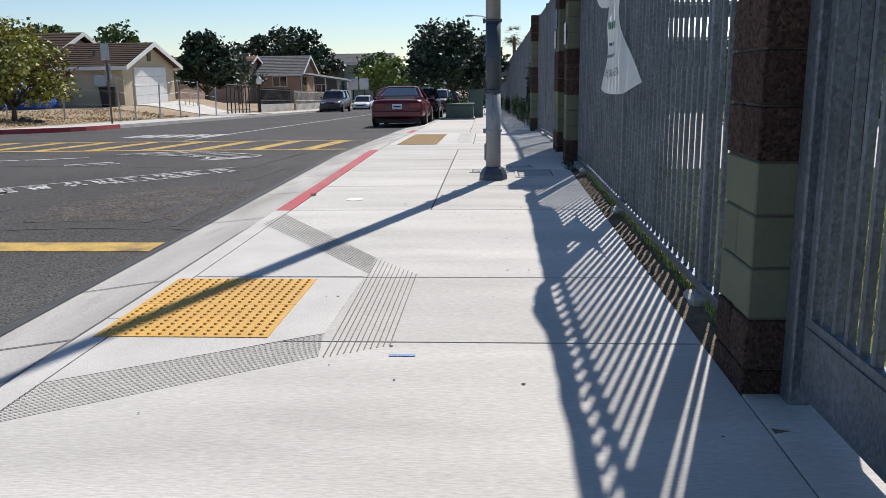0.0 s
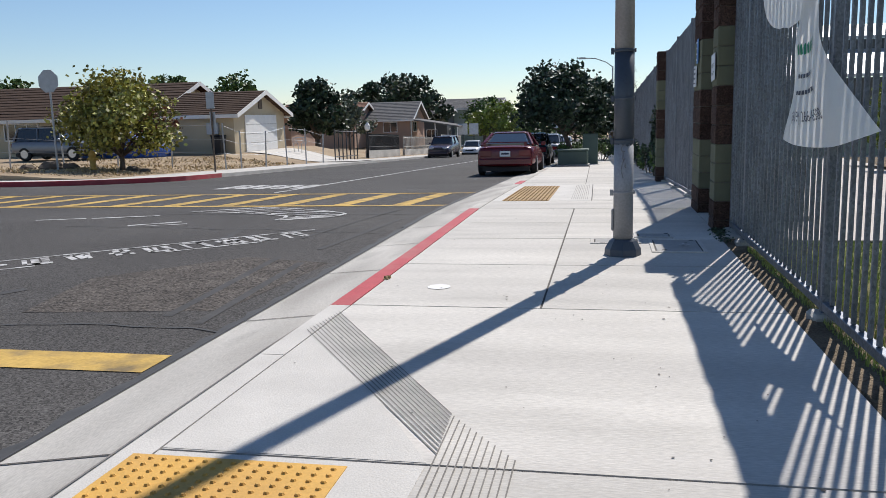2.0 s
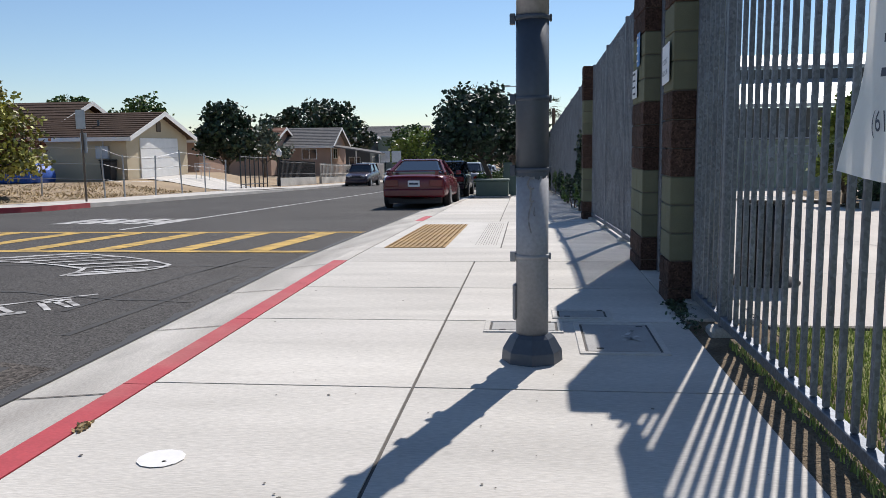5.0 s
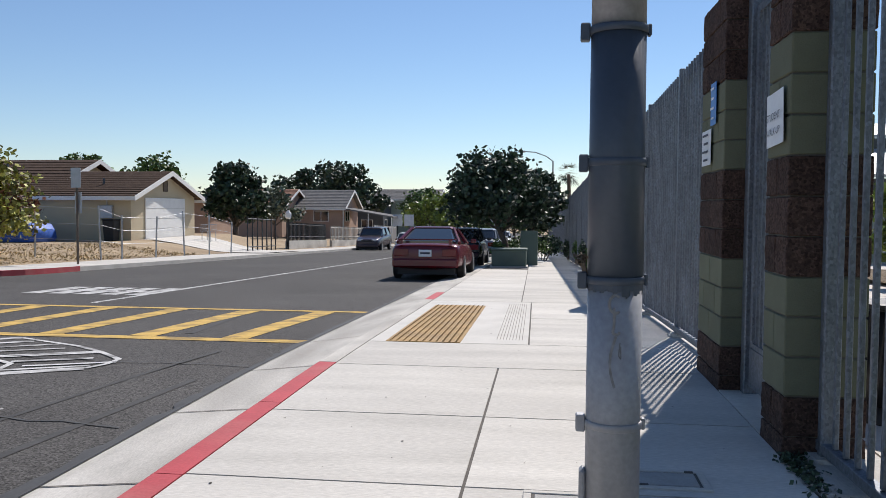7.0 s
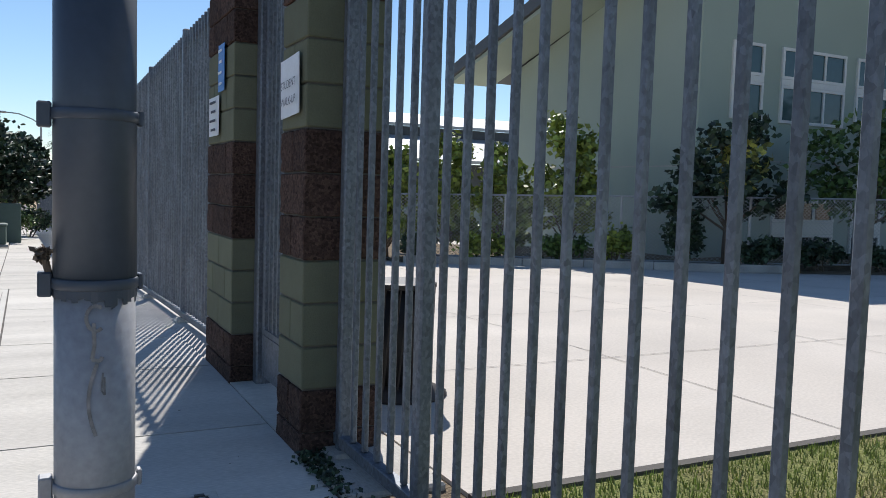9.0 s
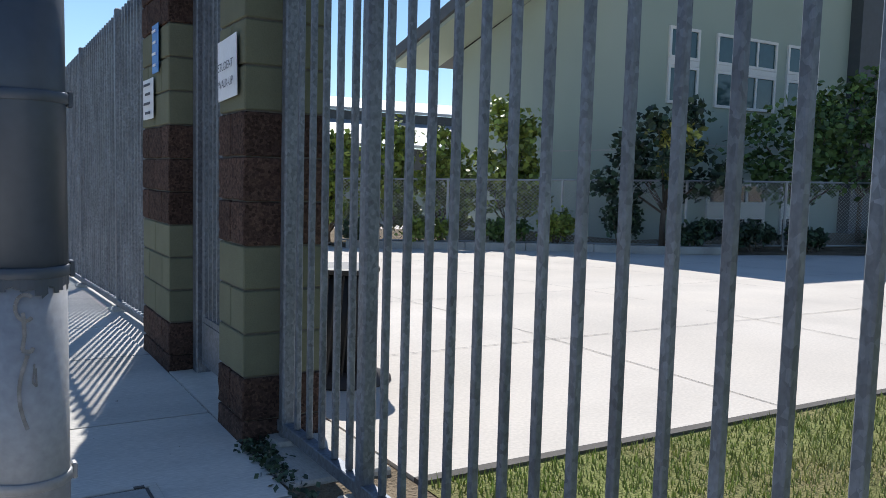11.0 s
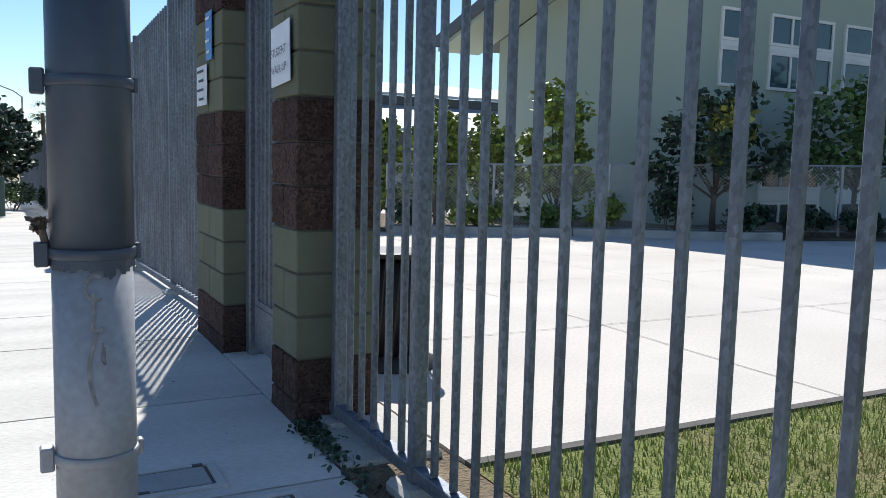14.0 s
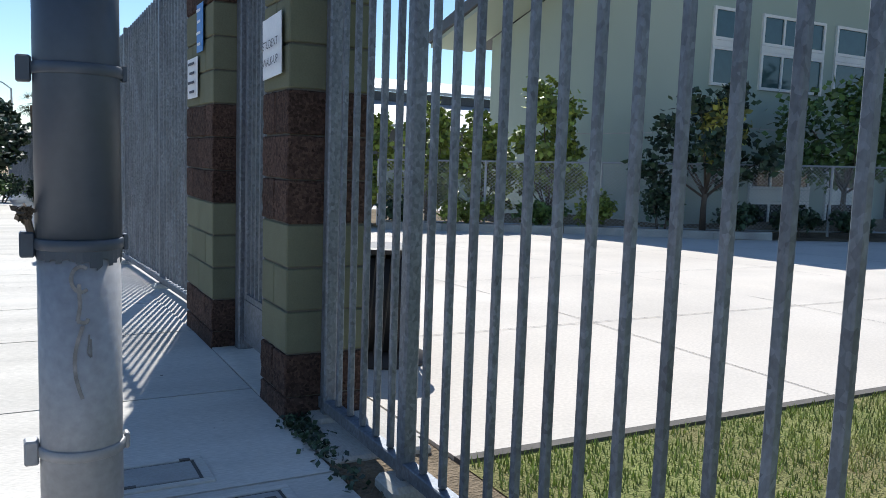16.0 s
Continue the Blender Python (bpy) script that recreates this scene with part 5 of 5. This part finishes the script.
railing("black iron gate posts and railing at the driveway", -15.9, 49, 54, 0.9, 1.9, "black")
railing("black iron railing on a low concrete wall", -16.0, 56, 66, 0.32, 1.7, "black", 0.55)
railing("grey timber and wire fence along far yards", -16.4, 68, 84, 0.5, 1.6, "kerb", 0.5)
railing("pale scalloped wooden fence far down the street", -16.8, 86, 100, 0.4, 1.9, "white", 0.0)
cart = thing("shopping_cart", "rusty wire shopping cart abandoned in the yard", "cart", at=place(-18.5, 50))
for k in range(7):
    part("basket_wire", tubed([(-0.3, -0.4 + k * 0.13, 0.55), (-0.3, -0.4 + k * 0.13, 0.95), (0.3, -0.4 + k * 0.13, 0.95), (0.3, -0.4 + k * 0.13, 0.55)], 0.012, 4), "signback", cart)
for x, y in ((-0.25, -0.35), (0.25, -0.35), (-0.25, 0.35), (0.25, 0.35)):
    part("leg", tubed([(x, y, 0.0), (x, y, 0.6)], 0.02, 5), "signback", cart)
lamp_post = thing("gate_lamp", "white lantern on a black gate post", "lamp", at=place(-15.9, 56))
part("post", tubed([(0, 0, -0.1), (0, 0, 1.9)], 0.06, 6), "black", lamp_post)
part("lantern", lathe([(0.1, 1.9), (0.2, 2.0), (0.2, 2.25), (0.05, 2.45)], 8), "white", lamp_post)
yb = thing("yellow_notice", "pair of pale yellow notice boards on posts far off", "sign", at=place(-14.6, 90))
for x in (-0.6, 0.6):
    part("board", boxed(x - 0.5, x + 0.5, -0.04, 0.0, 1.9, 3.1), "lens", yb)
    part("post", tubed([(x, 0, -0.1), (x, 0, 2.0)], 0.05, 5), "black", yb)


# ---- street side furniture down the road ----
ub = thing("utility_cabinet", "low green metal utility cabinet on the pavement", "utility cabinet", at=on_street(-0.92, 33.2))
part("plinth", boxed(-0.6, 0.6, -0.4, 0.4, -0.05, 0.06), "concrete", ub)
part("body", boxed(-0.55, 0.55, -0.36, 0.36, 0.06, 0.55, bevel=0.02), "boxgreen", ub)
part("lid", boxed(-0.58, 0.58, -0.39, 0.39, 0.55, 0.62, bevel=0.02), "boxgreen", ub)
ub2 = thing("utility_cabinet", "tall pale green utility cabinet among the shrubs", "utility cabinet", at=on_street(-0.3, 35.6))
part("body", boxed(-0.3, 0.3, -0.25, 0.25, -0.05, 1.2, bevel=0.02), "boxgreen", ub2)
part("door", boxed(-0.26, 0.26, -0.262, -0.251, 0.1, 1.1), "boxgreen", ub2)
tree("street_tree", "dark leafy street tree with a leaning trunk in the verge", on_street(-0.95, 36.2, 0), 4.25, 3.1, 0.1, "leaf_dark", 0.17, 6800, 41, 20, 0.36, lean=-0.55)
tree("street_tree", "dark leafy street tree further along the verge", on_street(-0.3, 43, 0), 4.3, 2.4, 0.1, "leaf_dark", 0.22, 5000, 42, 12, 0.34)
for i, (x, y, a, b, m) in enumerate(((-1.2, 36.5, 0.9, 0.9, "leaf_mid"), (-0.3, 38.5, 1.2, 1.0, "leaf_mid"), (0.2, 41, 1.3, 1.1, "leaf_dark"), (0.3, 44.5, 1.3, 1.3, "leaf_mid"), (-0.9, 33.9, 0.5, 0.4, "leaf_dark"))):
    bush("verge_shrub", "green shrub in the verge beside the parked cars", on_street(x, y), (a, a, b), m, 0.1, 1300, 50 + i)
for i, (x, y, h_) in enumerate(((1.36, 21.6, 1.7), (1.33, 23.2, 0.9), (1.33, 25, 0.8), (1.35, 27.5, 0.7), (1.35, 31, 0.9), (1.35, 36, 0.9), (1.35, 42, 1.0))):
    bush("fence_shrub", "scrubby green shrub growing against the fence", on_street(x, y), (0.35, 0.8, h_), "leaf_dark" if i % 2 == 0 else "leaf_mid", 0.08, 900, 60 + i)
lamp = thing("street_lamp", "tall grey street lamp with a curved arm", "street lamp", at=(0.62, 82, P(82)))
part("shaft", tubed([(0, 0, -0.2), (0, 0, 7.9)], [0.11, 0.07], 8), "signback", lamp)
part("arm", tubed([(0, 0, 7.85), (-0.6, 0, 8.3), (-1.6, 0, 8.68), (-2.6, 0, 8.75)], 0.05, 6), "signback", lamp)
part("head", boxed(-3.2, -2.5, -0.15, 0.15, 8.66, 8.83, bevel=0.04), "signback", lamp)
rs = thing("round_sign", "small round pale sign on a thin post", "sign", at=on_street(-3.9, 84, -0.1))
part("post", tubed([(0, 0, 0), (0, 0, 2.9)], 0.04, 6), "signback", rs)
bm = lathe([(0.42, -0.01), (0.42, 0.01)], 16)
bmesh.ops.transform(bm, matrix=pose(0, -0.06, 2.8, 90), verts=bm.verts)
part("plate", bm, "paper", rs)


def palm(at, hgt, seed, spread=1.7):
    rg = random.Random(seed)
    t = thing("palm_tree", "fan palm with a shaggy dark crown", "tree", "palms", at=at)
    part("trunk", tubed([(0, 0, -0.2), (0.1, 0, hgt * 0.6), (0.0, 0, hgt)], [0.28, 0.22, 0.2], 8), "bark", t)
    bm = bmesh.new()
    for i in range(46):
        a, e = rg.uniform(0, 6.28), rg.uniform(-0.9, 1.3)
        d = Vector((math.cos(a) * math.cos(e), math.sin(a) * math.cos(e), math.sin(e)))
        side = d.cross(Vector((0, 0, 1))).normalized()
        base = Vector((0, 0, hgt)) + d * 0.3
        for k in range(7):
            tip = base + (d + side * (k - 3) * 0.22).normalized() * spread * rg.uniform(0.7, 1.0) - Vector((0, 0, 0.35))
            mid = base + d * spread * 0.35
            bm.faces.new([bm.verts.new(mid - side * 0.04), bm.verts.new(mid + side * 0.04), bm.verts.new(tip)])
    part("crown", bm, "leaf_dark", t)
    return t


palm(Vector((2.6, 102, -3.0)), 8.2, 3), palm(Vector((-42.6, 46, -0.2)), 3.4, 4, 1.3)
bm = bmesh.new()
for x in range(-420, 421, 12):
    hgt = 3.5 + 2.2 * noise.noise((x * 0.02, 0, 7)) + 1.2 * noise.noise((x * 0.09, 2, 7))
    for k in range(60):
        leaves(bm, (x + random.uniform(-8, 8), 235 + random.uniform(-6, 6), -4 + hgt * random.random()), (3.5, 2, 1.6), 1, 2.2, random, 0.1)
# grey-green leaf colour supplies the haze on this far line
tagged(part("far_trees", bm, "leaf_grey"), "hazy line of distant trees on the horizon", "trees", kind="stuff")
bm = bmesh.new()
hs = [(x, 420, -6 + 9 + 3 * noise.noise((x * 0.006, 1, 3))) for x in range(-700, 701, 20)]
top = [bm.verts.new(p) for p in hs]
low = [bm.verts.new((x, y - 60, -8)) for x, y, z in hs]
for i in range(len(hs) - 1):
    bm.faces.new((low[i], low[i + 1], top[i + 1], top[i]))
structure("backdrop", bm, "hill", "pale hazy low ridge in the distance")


# ---- school ----
sb = thing("school_building", "two-storey pale green stucco school building with white framed windows", "building")
SX, SY, SZ = 13.6, 21.7, P(24)
part("front_wall", boxed(SX, 46, SY, SY + 0.3, SZ - 0.6, 9.5), "school", sb)
bm = bmesh.new()
f = bm.faces.new([bm.verts.new(p) for p in ((SX, SY + 0.3, SZ - 0.6), (SX, 29.9, SZ - 0.6), (SX, 29.9, 5.0), (SX, SY + 0.3, 7.2))])
e = bmesh.ops.extrude_face_region(bm, geom=[f])
for v in e["geom"]:
    if isinstance(v, bmesh.types.BMVert):
        v.co.x += 0.3
bmesh.ops.recalc_face_normals(bm, faces=bm.faces[:])
part("side_wall", bm, "school", sb)
part("back_wall", boxed(SX + 0.3, 46, 29.6, 29.9, SZ - 0.6, 5.0), "school", sb)
for nm, dz0, dz1, x0, m in (("roof", 0.15, 0.5, SX - 1.6, "fascia"), ("soffit", 0.02, 0.14, SX - 1.5, "school")):
    bm = bmesh.new()
    pr = [(SY - 0.2, 7.27), (31.2, 4.7)]
    q = [bm.verts.new(p) for p in ((x0, pr[0][0], pr[0][1] + dz0), (x0, pr[1][0], pr[1][1] + dz0), (x0, pr[1][0], pr[1][1] + dz1), (x0, pr[0][0], pr[0][1] + dz1))]
    f = bm.faces.new(q)
    e = bmesh.ops.extrude_face_region(bm, geom=[f])
    for v in e["geom"]:
        if isinstance(v, bmesh.types.BMVert):
            v.co.x = 46 if nm == "roof" else SX
    bmesh.ops.recalc_face_normals(bm, faces=bm.faces[:])
    part(nm, bm, m, sb)
part("parapet", boxed(SX, 46, SY - 0.25, SY + 0.35, 9.5, 9.8), "fascia", sb)
part("score_line", boxed(SX, 46, SY - 0.004, SY + 0.01, 2.2, 2.23), "kerb", sb)
part("score_line", boxed(SX - 0.004, SX + 0.01, SY, 29.9, 2.0, 2.03), "kerb", sb)
part("dark_bay", boxed(21.5, 23.4, SY - 0.35, SY, SZ - 0.6, 9.5), "fascia", sb, "dark grey full-height bay on the school front")
part("downpipe", tubed([(22.7, SY - 0.4, 3.5), (23.2, SY - 0.4, 5.5)], 0.04, 6), "signback", sb)
part("notice", boxed(22.3, 22.55, SY - 0.365, SY - 0.352, 1.5, 1.9), "paper", sb)
for x0, x1, mu in ((14.53, 15.55, 0), (16.15, 18.42, 2), (18.85, 20.15, 0), (23.85, 25.6, 1), (27, 28.5, 1), (30, 32, 2)):
    window(sb, x0, x1, SY, SY, 3.15, 4.05, "y", "shadeglass", mu)
    window(sb, x0, x1, SY, SY, 4.2, 4.95, "y", "shadeglass", mu)
    part("spandrel", boxed(x0, x1, SY - 0.055, SY, 4.055, 4.195), "white", sb)
for x0, x1, mu in ((16.1, 18.3, 2), (18.95, 20.15, 0), (25, 27, 1)):
    window(sb, x0, x1, SY, SY, -0.35, 0.45, "y", "darkglass", mu)
    window(sb, x0, x1, SY, SY, 0.75, 1.3, "y", "darkglass", mu)
    part("spandrel", boxed(x0, x1, SY - 0.055, SY, 0.46, 0.74), "white", sb)

wing_b = thing("school_wing", "far school wing with pale metal roofs and railings", "building")
part("wall", boxed(6, 30, 44, 50, P(44) - 0.5, 1.6), "school", wing_b)
bm = boxed(5, 31, 42.5, 47, 2.6, 2.75)
for v in bm.verts:
    v.co.z += 0.3 * (v.co.y - 42.5)
part("lower_roof", bm, "metalroof", wing_b)
bm = boxed(5, 31, 47, 52, 4.6, 4.75)
for v in bm.verts:
    v.co.z += 0.2 * (v.co.y - 47)
part("upper_roof", bm, "metalroof", wing_b)
# dark box in fascia grey painted in for shade under the lower roof
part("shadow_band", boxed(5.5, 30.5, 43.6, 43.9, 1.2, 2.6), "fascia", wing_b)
part("upper_wall", boxed(6, 30, 47.2, 49, 3.9, 4.6), "fascia", wing_b)
for z in (0.2, 0.55, 0.9, 1.25):
    part("rail", tubed([(5.5, 42.4, z), (18, 42.4, z)], 0.035, 6), "signback", wing_b)
for x in steps(5.5, 18, 1.5):
    part("rail_post", tubed([(x, 42.4, -1.1), (x, 42.4, 1.3)], 0.04, 6), "signback", wing_b)

EDGE = [(7.2, 23.6), (10.9, 21.0), (12.5, 19.2), (16.6, 17.2), (26, 14.6)]


def edge_y(x):
    for (a, b), (c_, d_) in zip(EDGE, EDGE[1:]):
        if a <= x <= c_:
            return b + (d_ - b) * (x - a) / (c_ - a)
    return EDGE[0][1] if x < EDGE[0][0] else EDGE[-1][1]


bm = bmesh.new()
xs = steps(7.2, 26, 0.4)
a = [bm.verts.new((x, edge_y(x), P(edge_y(x)) + 0.012)) for x in xs]
b = [bm.verts.new((x, edge_y(x) + (6 if x < SX - 0.1 else max(0.2, SY - edge_y(x))), P(edge_y(x)) + 0.05)) for x in xs]
for i in range(len(xs) - 1):
    bm.faces.new((a[i], a[i + 1], b[i + 1], b[i]))
structure("planting_bed", bm, "soil", "dark soil bed along the school wall")
bed_kerb = thing("bed_kerb", "low concrete kerb edging the planting bed", "kerb", kind="structure")
for x0, x1 in zip(steps(7.2, 13.5, 1.05), steps(7.2, 13.5, 1.05)[1:]):
    p, q = Vector((x0, edge_y(x0), P(edge_y(x0)))), Vector((x1, edge_y(x1), P(edge_y(x1))))
    bm = boxed(0.004, (q - p).length - 0.004, 0.0, 0.16, -0.1, 0.16, bevel=0.012)
    bmesh.ops.transform(bm, matrix=Matrix.Translation(p) @ (q - p).to_track_quat("X", "Z").to_matrix().to_4x4(), verts=bm.verts)
    part("kerb_stone", bm, "kerb", bed_kerb)
cl = thing("chain_link_fence", "grey chain-link fence along the planting bed", "fence")
prev = None
for i, x in enumerate(steps(7.4, 25, 2.0)):
    y = edge_y(x) + 0.9
    p = Vector((x, y, P(y) + 0.03))
    part("post", tubed([p, p + Vector((0, 0, 1.5))], 0.03, 6), "signback", cl)
    if prev:
        for z in (1.48, 0.12):
            part("rail", tubed([prev + Vector((0, 0, z)), p + Vector((0, 0, z))], 0.02, 5), "signback", cl)
        bm = bmesh.new()
        d = p - prev
        n = 26
        for s in (1, -1):
            for k in range(-18, n + 18):
                t0, t1 = max(0, k / n), min(1, (k + 18) / n)
                if t1 <= t0:
                    continue
                z0 = 0.12 + 1.36 * (t0 - k / n) * n / 18
                z1 = 0.12 + 1.36 * (t1 - k / n) * n / 18
                if s < 0:
                    z0, z1 = 1.6 - z0, 1.6 - z1
                q0, q1 = prev + d * t0 + Vector((0, 0, z0)), prev + d * t1 + Vector((0, 0, z1))
                u = Vector((0, 0, 0.004))
                bm.faces.new([bm.verts.new(q) for q in (q0 - u, q1 - u, q1 + u, q0 + u)])
        tagged(part("mesh", bm, "signback", cl), kind="stuff")
    prev = p
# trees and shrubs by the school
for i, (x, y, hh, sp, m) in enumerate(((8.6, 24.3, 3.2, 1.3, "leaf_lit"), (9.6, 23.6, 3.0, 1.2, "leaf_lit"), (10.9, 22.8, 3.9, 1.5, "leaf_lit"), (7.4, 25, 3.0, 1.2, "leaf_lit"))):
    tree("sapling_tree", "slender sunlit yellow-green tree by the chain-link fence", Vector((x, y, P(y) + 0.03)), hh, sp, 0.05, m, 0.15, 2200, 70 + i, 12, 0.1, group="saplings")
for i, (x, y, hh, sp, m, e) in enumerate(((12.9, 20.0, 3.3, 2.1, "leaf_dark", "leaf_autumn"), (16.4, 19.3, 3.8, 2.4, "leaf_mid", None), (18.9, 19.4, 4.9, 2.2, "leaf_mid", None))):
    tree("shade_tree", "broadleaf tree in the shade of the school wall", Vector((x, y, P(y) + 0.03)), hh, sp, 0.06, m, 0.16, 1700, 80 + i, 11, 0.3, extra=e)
# leaf colour carries sun and shade: lit shrubs first, dark ones along the wall
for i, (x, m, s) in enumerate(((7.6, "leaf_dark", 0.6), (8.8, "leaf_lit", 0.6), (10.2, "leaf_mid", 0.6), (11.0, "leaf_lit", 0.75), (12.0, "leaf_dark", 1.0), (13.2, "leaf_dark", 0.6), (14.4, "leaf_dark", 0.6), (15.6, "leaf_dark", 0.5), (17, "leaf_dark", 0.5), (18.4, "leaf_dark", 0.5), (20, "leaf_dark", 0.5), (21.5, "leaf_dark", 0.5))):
    y = edge_y(x) + 0.5
    bush("bed_shrub", "leafy shrub in the bed below the school wall", Vector((x, y, P(y) + 0.02)), (1.0, 0.7, s * 1.2), m, 0.1, 900, 90 + i)
tb = thing("litter_bin", "dark mesh litter bin on a round base", "bin", at=(2.1, 12.15, 0))
tb.scale = (0.75, 0.75, 0.78)
part("base", lathe([(0.4, 0.0), (0.4, 0.02), (0.22, 0.1)], 24), "bin", tb, smooth=True)
part("liner", lathe([(0.235, 0.1), (0.25, 0.82)], 20), "black", tb, smooth=True)
for k in range(28):
    a = 2 * math.pi * k / 28
    part("slat", tubed([(0.265 * math.cos(a), 0.265 * math.sin(a), 0.08), (0.275 * math.cos(a + 0.25), 0.275 * math.sin(a + 0.25), 0.86)], 0.008, 4), "bin", tb)
part("rim", lathe([(0.26, 0.85), (0.29, 0.86), (0.29, 0.89), (0.26, 0.9)], 24), "bin", tb)
